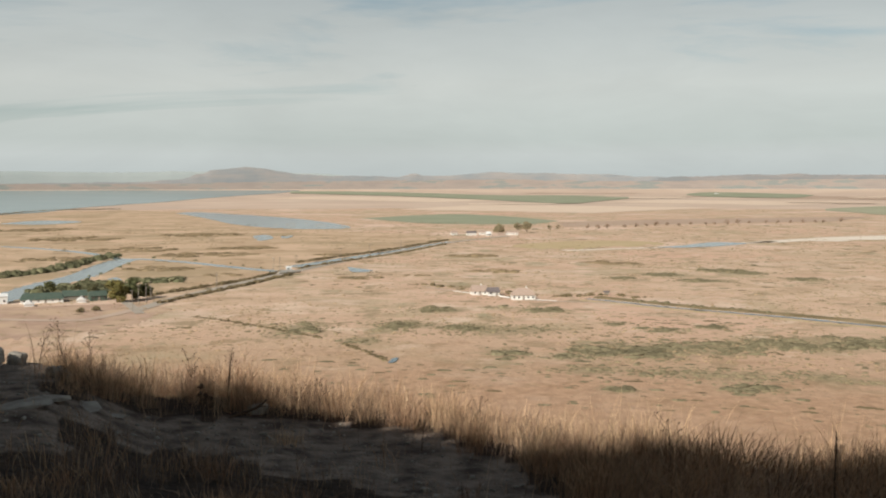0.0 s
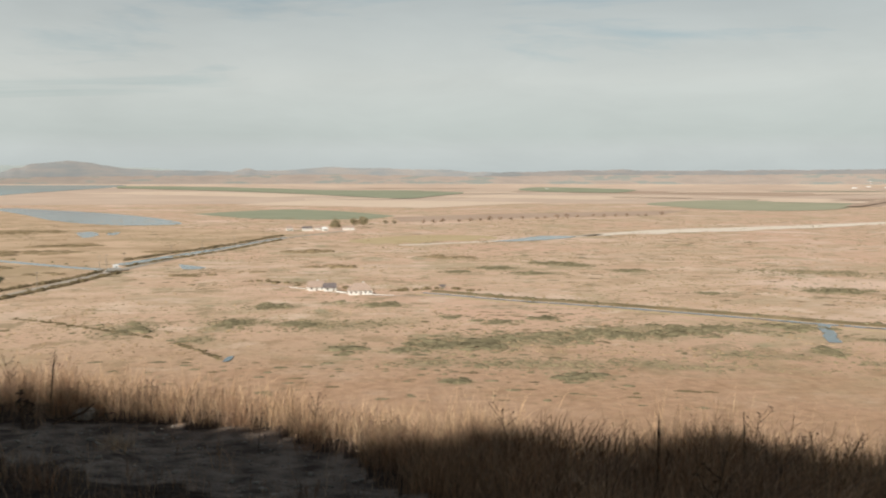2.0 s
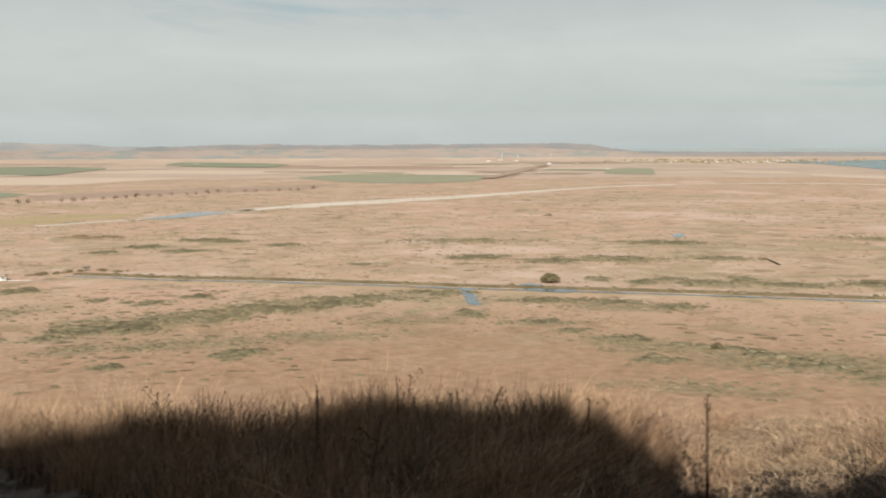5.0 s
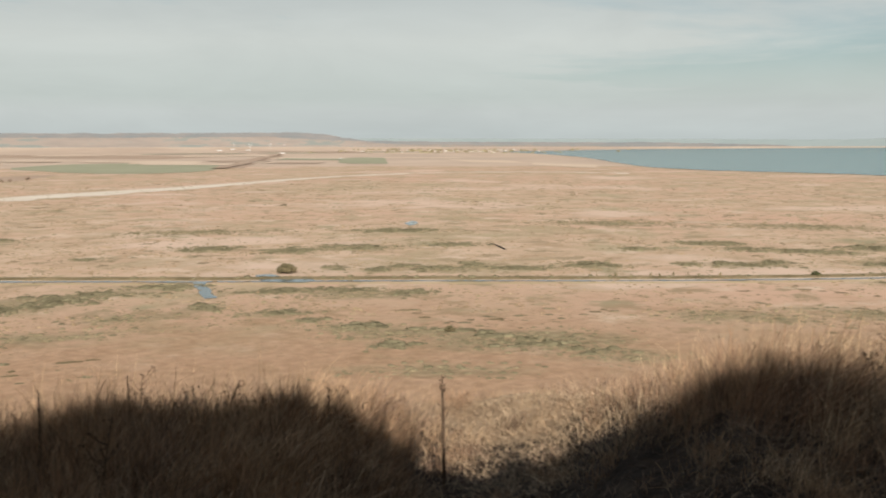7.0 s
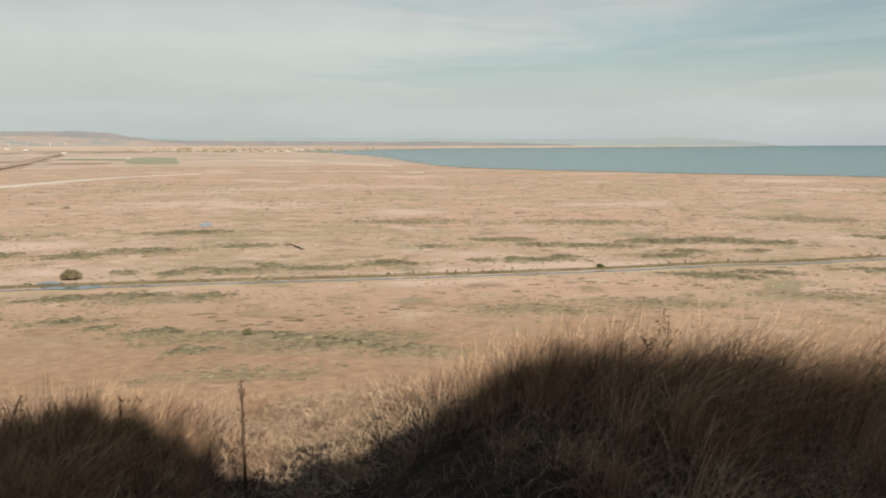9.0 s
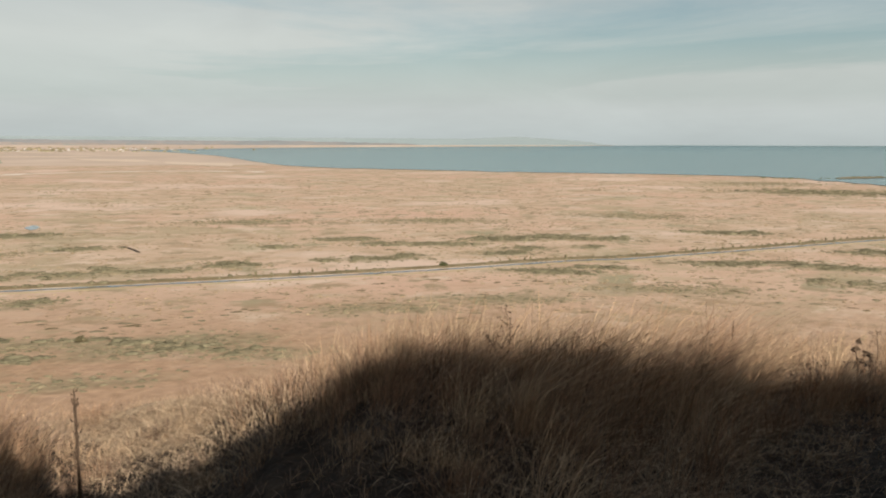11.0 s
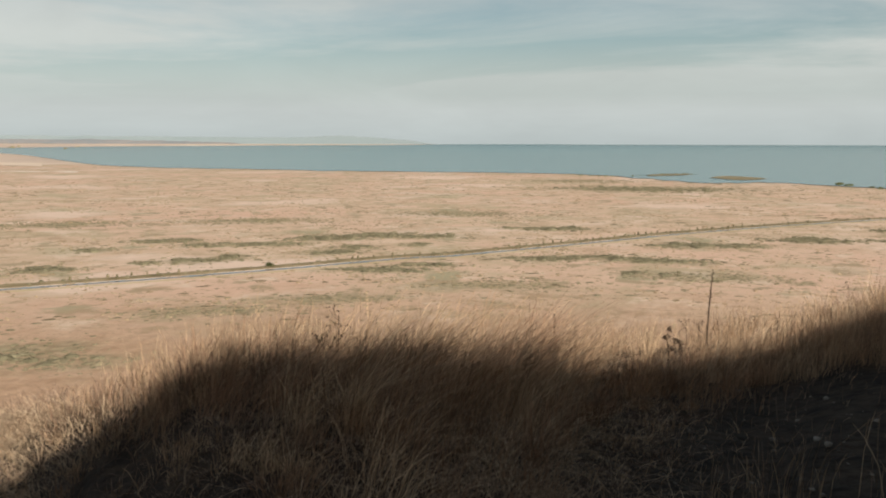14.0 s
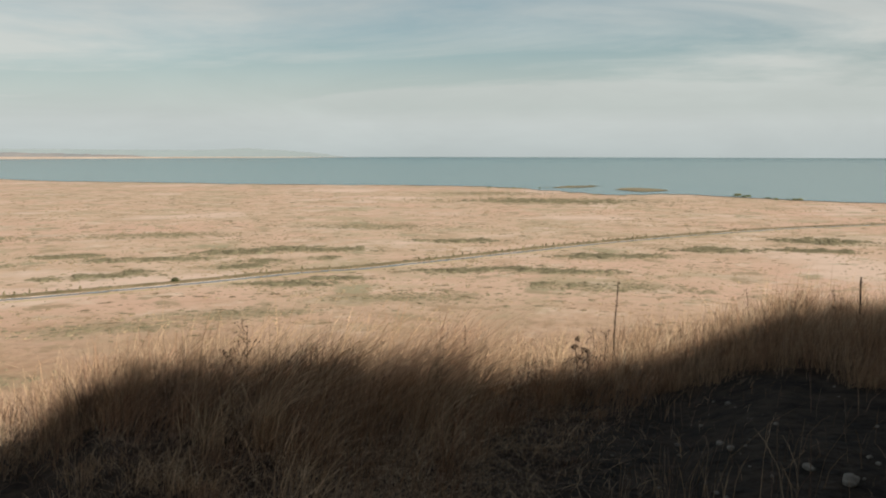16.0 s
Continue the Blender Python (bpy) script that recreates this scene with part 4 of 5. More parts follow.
# ---- dead weeds and stalks on the brow ----
def dry_weed(seed, tall, heads=9, spreadk=0.45, dark=True):
    rng = random.Random(seed)
    root = new("dry_weed")
    stem, heads_bm = bmesh.new(), bmesh.new()
    lean = Vector((rng.uniform(-.15, .2), rng.uniform(-.15, .15), 0))
    line = [Vector((0, 0, -0.05)) + lean * (s * s) * tall + Vector((0, 0, tall * s)) for s in (0, .35, .7, 1)]
    tube(line, [.004, .0035, .003, .0015], 5, stem)
    tips = [line[-1]]
    for k in range(heads):
        s = rng.uniform(.3, .95)
        p = Vector((0, 0, -0.05)) + lean * (s * s) * tall + Vector((0, 0, tall * s))
        a = rng.uniform(0, 6.283)
        q = p + Vector((math.cos(a), math.sin(a), rng.uniform(.6, 1.3))) * tall * spreadk * rng.uniform(.2, .5)
        tube([p, (p + q) / 2 + Vector((0, 0, -.01)), q], [.002, .0018, .0012], 4, stem)
        tips.append(q)
    for q in tips:
        for k in range(2):
            m = Matrix.Translation(q + Vector([rng.uniform(-.012, .012) for _ in range(3)])) @ Matrix.Diagonal((.0045, .0045, .007, 1))
            bmesh.ops.create_icosphere(heads_bm, subdivisions=1, radius=rng.uniform(.7, 1.2), matrix=m)
    part("stem", stem, WEED, root)
    tagged(part("seed_head", heads_bm, WEED, root), kind="stuff")
    return tagged(root, "dark dead weed with round seed heads in grass", "weed", "weeds on the brow")


def on_brow(b, r):
    return pose(r * math.sin(radians(b)), r * math.cos(radians(b)), height(b, r), 0, 0, random.uniform(0, 360))


kinds = [dry_weed(k, 0.32 + 0.04 * k, 5 + 2 * k) for k in range(5)]
spots = []
for k in range(30):
    b = random.choice((random.uniform(-29, -13), random.uniform(-12, 36), random.uniform(4, 36), random.uniform(58, 100)))
    spots.append((b, along(BROW_RANGE, b) + random.uniform(-0.9, 0.9)))
for k, w in enumerate(kinds):
    w.matrix_basis = on_brow(*spots[k])
for k, s in enumerate(spots[5:]):
    copy_thing(kinds[k % 5], on_brow(*s))


def dead_stalk(b, r, tall, thick, seed, label):
    """A stiff mullein-like stalk with a rough spike."""
    rng = random.Random(seed)
    root = new("dead_stalk")
    root.matrix_basis = pose(r * math.sin(radians(b)), r * math.cos(radians(b)), height(b, r), 0, 0, 0)
    bend = Vector((rng.uniform(-.04, .06), rng.uniform(-.04, .04), 0))
    at = [Vector((0, 0, -0.05 + tall * s)) + bend * s * s for s in (0, .3, .6, .85, 1)]
    part("stem", tube(at, [thick, thick * .9, thick * .8, thick * .7, thick * .3], 6), WEED, root)
    spike = bmesh.new()
    for k in range(30):
        s = rng.uniform(.35, 1.0)
        p = Vector((0, 0, -0.05 + tall * s)) + bend * s * s
        a = rng.uniform(0, 6.283)
        q = p + Vector((math.cos(a), math.sin(a), .7)) * thick * rng.uniform(1.0, 2.4)
        bmesh.ops.create_cone(spike, cap_ends=True, segments=4, radius1=thick * .5, radius2=thick * .15, depth=thick * 2.2,
                              matrix=Matrix.Translation(q) @ Matrix.Rotation(a, 4, "Z") @ Matrix.Rotation(.5, 4, "Y"))
    tagged(part("seed_spike", spike, WEED, root), kind="stuff")
    return tagged(root, label, "stalk", "stalks on the brow")


for k, (b, r, tall, thick) in enumerate([(38.2, 6.5, .82, .013), (15.4, 5.6, .54, .0055), (84.2, 9.4, .90, .008), (97.4, 10.0, .68, .010), (75.6, 8.0, .55, .007),
                                         (20.2, 5.8, .50, .004), (-19.0, 8.9, .58, .008), (31.4, 6.2, .46, .006)]):
    dead_stalk(b, r, tall, thick, 40 + k, "stiff dark dead stalk standing in dry grass")


def bent_weed(b, r, seed, k=1.0):
    rng = random.Random(seed)
    root = new("withered_thistle")
    root.matrix_basis = pose(r * math.sin(radians(b)), r * math.cos(radians(b)), height(b, r), 0, 0, -b) @ Matrix.Diagonal((k, k, k, 1))
    part("stem", tube([(0, 0, -.05), (-.01, 0, .15), (-.03, 0, .28), (-.02, 0, .36)], [.008, .007, .006, .004], 5), WEED, root)
    part("side_stem", tube([(-.01, 0, .14), (.05, 0, .25), (.09, 0, .24), (.10, 0, .17)], [.006, .005, .004, .003], 5), WEED, root)
    bm = bmesh.new()
    for p in ((-.03, 0, .29), (-.015, 0, .37), (.05, 0, .26), (.09, 0, .24), (.10, 0, .16), (.02, 0, .2)):
        for _ in range(5):
            d = Vector([rng.uniform(-1, 1) for _ in range(3)]) * .022
            bmesh.ops.create_cone(bm, cap_ends=True, segments=5, radius1=.016, radius2=.003, depth=.04,
                                  matrix=Matrix.Translation(Vector(p) + d) @ Euler([rng.uniform(0, 3) for _ in range(3)]).to_matrix().to_4x4())
    tagged(part("leaf", bm, WEED, root, "curled black leaves"), kind="stuff")
    return tagged(root, "withered black thistle bent over in dry grass", "thistle")


bent_weed(82.2, 9.0, 3)
bent_weed(-20.4, 8.6, 4, .75)


def broken_branch(b, r):
    root = new("broken_branch")
    root.matrix_basis = pose(r * math.sin(radians(b)), r * math.cos(radians(b)), height(b, r) + 0.02, 0, 0, -b) @ Matrix.Diagonal((.75, .75, .75, 1))
    part("limb", tube([(-.28, 0, 0), (-.12, .02, .05), (.05, 0, .11), (.17, .01, .2)], [.012, .016, .015, .008], 6), WEED, root)
    part("twig", tube([(.05, 0, .11), (.12, .03, .12), (.2, .05, .1)], [.008, .006, .003], 5), WEED, root)
    return tagged(root, "broken dark branch lying at the path's edge", "branch")


broken_branch(-17.6, 8.6)


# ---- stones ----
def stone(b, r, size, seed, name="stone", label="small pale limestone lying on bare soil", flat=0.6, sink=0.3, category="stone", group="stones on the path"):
    rng = random.Random(seed)
    bm = bmesh.new()
    bmesh.ops.create_icosphere(bm, subdivisions=3, radius=1.0)
    off = Vector((seed * 3.1, seed * 1.7, 0))
    for v in bm.verts:
        k = 1 + 0.45 * noise.noise(v.co * 0.9 + off) + 0.16 * noise.noise(v.co * 2.6 + off)
        c = v.co * k
        for ax in range(3):
            lim = 0.82 + 0.1 * ((seed * (ax + 2)) % 3)
            c[ax] = max(-lim, min(lim, c[ax]))
        v.co = Vector((c.x * size, c.y * size * rng.uniform(.78, .8), c.z * size * flat))
    ob = part(name, bm, STONE)
    ob.matrix_basis = pose(r * math.sin(radians(b)), r * math.cos(radians(b)), height(b, r) + size * flat * (0.72 - sink), rng.uniform(-8, 8), rng.uniform(-8, 8), rng.uniform(0, 360))
    return tagged(ob, label, category, group)


for k, (b, r, size) in enumerate([(90.7, 7.4, .025), (90.3, 6.2, .028), (90.9, 6.0, .03), (95.1, 5.6, .036), (97.3, 5.4, .06), (93.3, 6.6, .02), (88.0, 6.4, .022),
                                  (99.5, 6.2, .045), (-16.6, 7.4, .03), (-17.0, 8.0, .035), (-7.6, 6.4, .035), (-6.8, 6.2, .05), (-4.0, 5.8, .03), (-21, 7.4, .03),
                                  (-2.5, 5.6, .03), (-12.5, 6.9, .025), (-25, 7.6, .03), (0.5, 5.4, .03)]):
    stone(b, r, size, k + 1)
stone(-28.1, 9.2, .12, 31, label="pale broken limestone at the brow", group="")
stone(-17.3, 8.9, .10, 32, label="rounded pale stone half sunk in grass", group="")
for k, (b, r, size) in enumerate([(-31.4, 9.6, .19), (-33.2, 9.3, .26), (-30.1, 9.8, .12), (-36, 8.8, .4)]):
    stone(b, r, size, 50 + k, "boulder", "weathered limestone boulder at the brow", .7, .25, "boulder", "boulders at the brow")
for k, (b, r, size) in enumerate([(-28.6, 8.0, .20), (-26.6, 8.1, .15), (-29.9, 7.7, .22), (-25.2, 8.2, .12)]):
    stone(b, r, size, 60 + k, "rock_slab", "flat pale bedrock slab showing through soil", .10, .62, "rock", "bedrock by the path")


def gravel(name, count, seed, spots, label):
    """One mesh of small uneven pebbles strewn over the bare ground."""
    rng = random.Random(seed)
    verts, faces = [], []
    while len(verts) < count * 6:
        b, r = rng.uniform(*spots[:2]), rng.uniform(*spots[2:])
        if not is_bare(b, r):
            continue
        c = Vector((r * math.sin(radians(b)), r * math.cos(radians(b)), height(b, r)))
        s = rng.choice((.005, .006, .008, .008, .011, .016, .024)) * rng.uniform(.7, 1.3)
        q, k = Euler((rng.uniform(-.4, .4), rng.uniform(-.4, .4), rng.uniform(0, 6))).to_quaternion(), len(verts)
        for d in ((1, 0, 0), (0, 1, 0), (-1, 0, 0), (0, -1, 0), (0, 0, .6), (0, 0, -.6)):
            verts.append(c + q @ (Vector(d) * s * rng.uniform(.7, 1.2)) + Vector((0, 0, s * .25)))
        for i in range(4):
            faces += [(k + i, k + (i + 1) % 4, k + 4), (k + (i + 1) % 4, k + i, k + 5)]
    return tagged(new(name, mesh_of(name, verts, faces, STONE)), label, "gravel", kind="stuff")


gravel("gravel", 900, 5, (-36, 8, 4.4, 9), "loose limestone chips strewn on the path")
gravel("gravel", 110, 6, (82, 108, 4.4, 8.4), "loose pale chips on dark bare soil")


# ---- shrubs and reeds on the plain ----
def clumps(name, places, material, label, category, leaves=26, seed=1, tall=0.4, stretch=1.5):
    """One mesh of low bushes: places are rows of x, y, z, radius. Each is a rounded mound clad in small tufts that hug it, drawn out across the view."""
    rng = np.random.default_rng(seed)
    p = np.array(places, float)
    n = len(p)
    away = p[:, :2] / (np.linalg.norm(p[:, :2], axis=1, keepdims=True) + 1e-6)
    across = np.stack([away[:, 1], -away[:, 0]], 1)
    long = rng.uniform(1.0, stretch, n)
    high = tall * rng.uniform(0.7, 1.3, n)

    def lay(u, v, w):
        """Unit mound coordinates to the world; u, v, w have a row for each bush."""
        r = p[:, 3:4]
        xy = p[:, None, :2] + across[:, None] * (u * long[:, None] * r)[..., None] + away[:, None] * (v * r)[..., None]
        return np.concatenate([xy, (p[:, 2:3] + w * r * high[:, None])[..., None]], -1)

    # the mound: two rings and a top
    ring = np.arange(8) * np.pi / 4
    k0, k1 = rng.uniform(.75, 1.1, (n, 8)), rng.uniform(.5, .72, (n, 8))
    u = np.concatenate([np.cos(ring) * k0, np.cos(ring) * k1, np.zeros((n, 1))], 1)
    v = np.concatenate([np.sin(ring) * k0, np.sin(ring) * k1, np.zeros((n, 1))], 1)
    w = np.concatenate([np.full((n, 8), -.1), np.full((n, 8), .72), np.full((n, 1), .95)], 1)
    core = lay(u, v, w)
    base = np.arange(n) * 17
    cf = [np.stack([base + k, base + (k + 1) % 8, base + 8 + (k + 1) % 8, base + 8 + k], 1) for k in range(8)]
    cf += [np.stack([base + 8 + k, base + 8 + (k + 1) % 8, base + 8 + (k + 2) % 8, base + 16], 1) for k in (0, 2, 4, 6)]
    # tufts lying on the mound
    a, rad = rng.uniform(0, 2 * np.pi, (n, leaves)), np.sqrt(rng.uniform(0, 1.1, (n, leaves)))
    size = rng.uniform(0.10, 0.22, (n, leaves))
    cu, cv = np.cos(a) * rad, np.sin(a) * rad
    corners = []
    for s, t in ((-1, -1), (1, -1), (1, 1), (-1, 1)):
        uu = cu + size * s * rng.uniform(.6, 1.1, (n, leaves))
        vv = cv + size * t * rng.uniform(.6, 1.1, (n, leaves))
        ww = 1.04 * np.sqrt(np.maximum(0.0, 1.12 - uu ** 2 - vv ** 2)) * .93 + rng.uniform(-.06, .12, (n, leaves))
        corners.append(lay(uu, vv, ww))
    q = np.stack(corners, 2).reshape(-1, 3)
    faces = np.arange(len(q)).reshape(-1, 4) + len(core) * 17
    ob = new(name, mesh_of(name, np.concatenate([core.reshape(-1, 3), q]), np.concatenate(cf + [faces]), material))
    ob.data.polygons.foreach_set("use_smooth", [True] * len(ob.data.polygons))
    return tagged(ob, label, category, kind="stuff")


def tuft_mesh(name, p, seed, material, label, category, tall=(.25, .6)):
    """One mesh of small grass tufts: rows of x, y, z, radius."""
    rng = np.random.default_rng(seed)
    p = np.array(p)
    count = len(p)
    ang = np.arange(6) * np.pi / 3
    k = rng.uniform(.6, 1.3, (count, 6))
    rim = np.stack([p[:, None, 0] + np.cos(ang) * k * p[:, 3:4], p[:, None, 1] + np.sin(ang) * k * p[:, 3:4], p[:, 2:3] - .15 + 0 * k], -1)
    mid = np.stack([p[:, None, 0] + np.cos(ang + .4) * k * .55 * p[:, 3:4], p[:, None, 1] + np.sin(ang + .4) * k * .55 * p[:, 3:4], p[:, 2:3] + p[:, 3:4] * rng.uniform(*tall, (count, 6))], -1)
    verts = np.concatenate([rim, mid], 1)
    base = np.arange(count) * 12
    faces = [np.stack([base + j, base + (j + 1) % 6, base + 6 + (j + 1) % 6, base + 6 + j], 1) for j in range(6)]
    faces += [np.stack([base + 6, base + 7, base + 8, base + 9], 1), np.stack([base + 6, base + 9, base + 10, base + 11], 1)]
    ob = new(name, mesh_of(name, verts.reshape(-1, 3), np.concatenate(faces), material))
    return tagged(ob, label, category, kind="stuff")


def tufts(name, count, seed, span, size, material, label, cut, scale, tall=(.12, .35)):
    """Tufts strewn over the plain where a noise field runs high."""
    rng = np.random.default_rng(seed)
    p = []
    while len(p) < count:
        b, d = rng.uniform(-29, 100), math.exp(rng.uniform(math.log(span[0]), math.log(span[1])))
        x, y = d * math.sin(radians(b)), d * math.cos(radians(b))
        f = noise.noise((x * scale, y * scale, seed)) + 0.5 * noise.noise((x * scale * 4, y * scale * 4, seed))
        if f < cut + rng.uniform(-.25, .1) or (b < -13 and 530 < d < 920):
            continue
        p.append((x, y, height(b, d), rng.uniform(*size) * (0.6 + d / 900)))
    return tuft_mesh(name, p, seed, material, label, "grass", tall)


def drift(patches, dense, size, seed, most=300, wide=0.52):
    """Places strewn about oval patches of bearing, range, half length and half depth, thinning outwards and broken into streaks."""
    rng = random.Random(seed)
    out = []
    for b, d, hw, hd in patches:
        for _ in range(int(min(most, max(14, dense * hw * hd)))):
            p = site(b + math.degrees(hw * wide * rng.gauss(0, 1) / d), d + hd * wide * rng.gauss(0, 1))
            if noise.noise((p.x * .07, p.y * .07, seed)) + 0.6 * noise.noise((p.x * .2, p.y * .2, seed)) < -0.25:
                continue
            out.append((p.x, p.y, p.z, rng.uniform(*size) * rng.uniform(.7, 1.2) * (1 + d / 1300)))
    return out


TUFT = mat("tawny_tuft", [(0.3, (0.30, 0.21, 0.125)), (0.5, (0.385, 0.275, 0.172)), (0.7, (0.47, 0.345, 0.225))], 0.05, island=0.25)
TUFT_DULL = mat("olive_tuft", [(0.3, (0.22, 0.18, 0.105)), (0.5, (0.30, 0.235, 0.14)), (0.7, (0.38, 0.29, 0.18))], 0.05, island=0.3)
tufts("steppe_tufts", 9000, 3, (320, 1500), (0.45, 1.1), TUFT, "tawny grass tufts strewn over the steppe", 0.05, 0.02)
RUSSET = mat("russet_tuft", [(0.3, (0.30, 0.205, 0.132)), (0.5, (0.37, 0.26, 0.172)), (0.7, (0.43, 0.305, 0.21))], 0.05, island=0.15)
tufts("russet_tufts", 9000, 12, (200, 330), (0.3, 0.8), RUSSET, "russet dry grass tufts at the hill's foot", -0.1, 0.02, (.05, .16))
tufts("olive_tufts", 5000, 8, (300, 1300), (0.4, 1.0), TUFT_DULL, "dull olive tufts in drifts on the steppe", 0.28, 0.012)


def thicket(patches, k=1.0, size=(0.9, 2.4)):
    """Places inside oval patches of bearing, range, half length and half depth."""
    out = []
    for b, d, hw, hd in patches:
        n = int(min(90, max(7, 0.17 * k * hw * hd)))
        for _ in range(n):
            a, u = random.uniform(0, 2 * math.pi), math.sqrt(random.random())
            dx, dy = hw * u * math.cos(a), hd * u * math.sin(a)
            p = site(b + math.degrees(dx / d), d + dy)
            if noise.noise((p.x * .03, p.y * .03, 1)) < -0.35:
                continue
            grow = (0.75 + 0.5 * random.random()) * (1 + d / 1500)
            out.append((p.x, p.y, p.z, random.uniform(*size) * grow))
    return out



clumps("shrub_thicket", drift(WEST_THICKETS, .42, (.5, 1.55), 2), SHRUB, "low olive-green shrubs in patches on dry steppe", "shrubs", seed=2, leaves=12, tall=.42, stretch=2.2)
clumps("shrub_thicket", drift(CANAL_THICKETS, .42, (.5, 1.55), 3), SHRUB, "low olive-green shrubs along the canal", "shrubs", seed=3, leaves=12, tall=.42, stretch=2.2)
clumps("shrub_thicket", drift(HOLLOW_THICKETS, .42, (.5, 1.55), 4), SHRUB, "sparse brownish green shrubs on the steppe", "shrubs", seed=4, leaves=12, tall=.42, stretch=2.2)
clumps("shrub_thicket", drift(EAST_THICKETS, .42, (.5, 1.55), 5), SHRUB, "flat olive-green shrub patches beyond the canal", "shrubs", seed=5, leaves=12, tall=.42, stretch=2.2)
clumps("shrub_thicket", drift(LAKE_THICKETS, .42, (.5, 1.55), 6), SHRUB, "olive-green shrub patches near the lake", "shrubs", seed=6, leaves=12, tall=.42, stretch=2.2)

for k, region in enumerate(THICKETS + (SOFT_PATCHES,)):
    tuft_mesh("sedge_mats", drift(region, .9, (.4, 1.2), 30 + k, 520, .75), 60 + k, MATTED, "flat olive sedge in drifts on the steppe", "sedge", (.12, .3))
clumps("low_shrubs", drift(SOFT_PATCHES, .07, (.3, .8), 41, 60), SHRUB, "small olive shrubs dotted through the sedge", "shrubs", leaves=12, seed=24, tall=.4, stretch=2.0)

scattered = []
while len(scattered) < 2600:
    b, d = random.uniform(-34, 104), 245 * (1500 / 245) ** random.random()
    p = site(b, d)
    if noise.noise((p.x * .012, p.y * .012, 4)) + 0.5 * noise.noise((p.x * .05, p.y * .05, 4)) < 0.12:
        continue
    scattered.append((p.x, p.y, p.z, (.22 + .75 * random.random() ** 2.4) * (1 + d / 800)))
half = len(scattered) // 2
clumps("scrub", scattered[:half], SHRUB, "scattered olive tussocks on the dry plain", "scrub", leaves=14, seed=8, tall=0.26, stretch=2.6)
clumps("scrub", scattered[half:], REED, "scattered brownish tussocks on the dry plain", "scrub", leaves=14, seed=9, tall=0.2, stretch=3.2)


def line_places(line, every, size, jitter=1.5, gap=0.0, offset=0.0):
    pts = [site(p.x, p.y) for p in spread(line, 400)]
    out, run = [], 0.0
    for p, q in zip(pts, pts[1:]):
        run += (q - p).length
        if run < every:
            continue
        run = 0.0
        if noise.noise((q.x * .02, q.y * .02, 9)) < gap - 0.6:
            continue
        s = Vector(((q - p).y, -(q - p).x, 0)).normalized() * offset
        out.append((q.x + s.x + random.uniform(-jitter, jitter), q.y + s.y + random.uniform(-jitter, jitter), q.z, random.uniform(*size)))
    return out


MARSH_REED = mat("faded_reed", [(0.3, (0.23, 0.175, 0.10)), (0.5, (0.31, 0.235, 0.142)), (0.7, (0.40, 0.30, 0.19))], 0.08, island=0.25)
reeds = []
for line in ([(-23.3, 520), (-20.5, 556), (-18.0, 593), (-15.8, 647)], [(-22.7, 486), (-20.9, 514), (-18.0, 563), (-15.2, 629)]):
    reeds += line_places(line, 1.3, (1.0, 1.9), 1.0)
reeds += line_places([(-15.0, 721), (-12.6, 779), (-9.3, 872), (-6.2, 1015)], 1.4, (1.2, 2.2), 1.0)
reeds += line_places([(-15.0, 668), (-12.4, 728), (-9.0, 820), (-6.4, 940)], 2.6, (1.0, 1.8), 1.5)
clumps("roadside_reeds", reeds, REED, "dark reed lines along the road and canal", "reeds", seed=11, tall=0.8)
clumps("dyke_reeds", line_places([(-34, 1900), (-30.7, 2129), (-28.2, 2420), (-25.3, 2490), (-24.6, 2495)], 3.5, (3.0, 5.0), 3.0), REED, "dark reed dyke before the lake", "reeds", seed=12)
clumps("ditch_reeds", line_places([(-20.9, 436), (-16.8, 394), (-12.6, 352), (-9.7, 313)], 2.0, (.7, 1.4), 1.0, 0.3), REED, "reeds along a dry ditch", "reeds", seed=13)
clumps("canal_reeds", line_places(CANAL_LINE, 3.6, (.7, 1.5), 1.2, 0.1, -8), SHRUB, "green tufts along the canal bank", "reeds", seed=14, tall=0.9)
stubs = [(x, y, z + .75, r) for x, y, z, r in line_places(CANAL_LINE[8:16], 5.5, (.3, .62), 1.6, 0.3, -9)]
clumps("canal_reeds", stubs, LEAF_DULL, "dark stubby reed tufts on the canal bank", "reeds", seed=16, tall=2.4, stretch=1.1)
bottoms = thicket([(-27.5, 575, 14, 12), (-26, 592, 12, 12), (-24.8, 565, 10, 14), (-24.0, 556, 8, 10), (-25.5, 545, 12, 8), (-28.6, 560, 10, 8), (-22.6, 600, 14, 12)], 1.2)
clumps("riverside_bushes", bottoms, WILLOW, "grey-green bushes between hamlet and river", "bushes", seed=22, tall=.7)
flats = thicket([(-22.5, 690, 25, 20), (-19, 630, 15, 10), (-28, 800, 30, 30), (-20, 820, 40, 25), (-24, 900, 40, 30), (-18, 900, 30, 20), (-13, 800, 15, 10), (-27, 1100, 50, 40),
                 (-20, 1150, 50, 40), (-29, 1350, 50, 40), (-11, 730, 10, 8), (-8, 620, 14, 10), (-11.5, 600, 14, 8), (-3, 640, 20, 12), (3, 720, 20, 14), (-5, 780, 20, 14)], .5)
clumps("reed_bed", flats, MARSH_REED, "low brown reed beds on the wet flats", "reeds", seed=23, tall=.3, stretch=2.2)
track_bush = line_places([(-8, 560), (-6, 540), (-4, 524), (-2, 506), (0.5, 500), (3, 506), (5, 500)], 3.2, (.8, 2.0), 4, 0.25)
clumps("trackside_bushes", track_bush, REED, "brownish bushes along the track behind the cottages", "bushes", seed=18, tall=0.7)
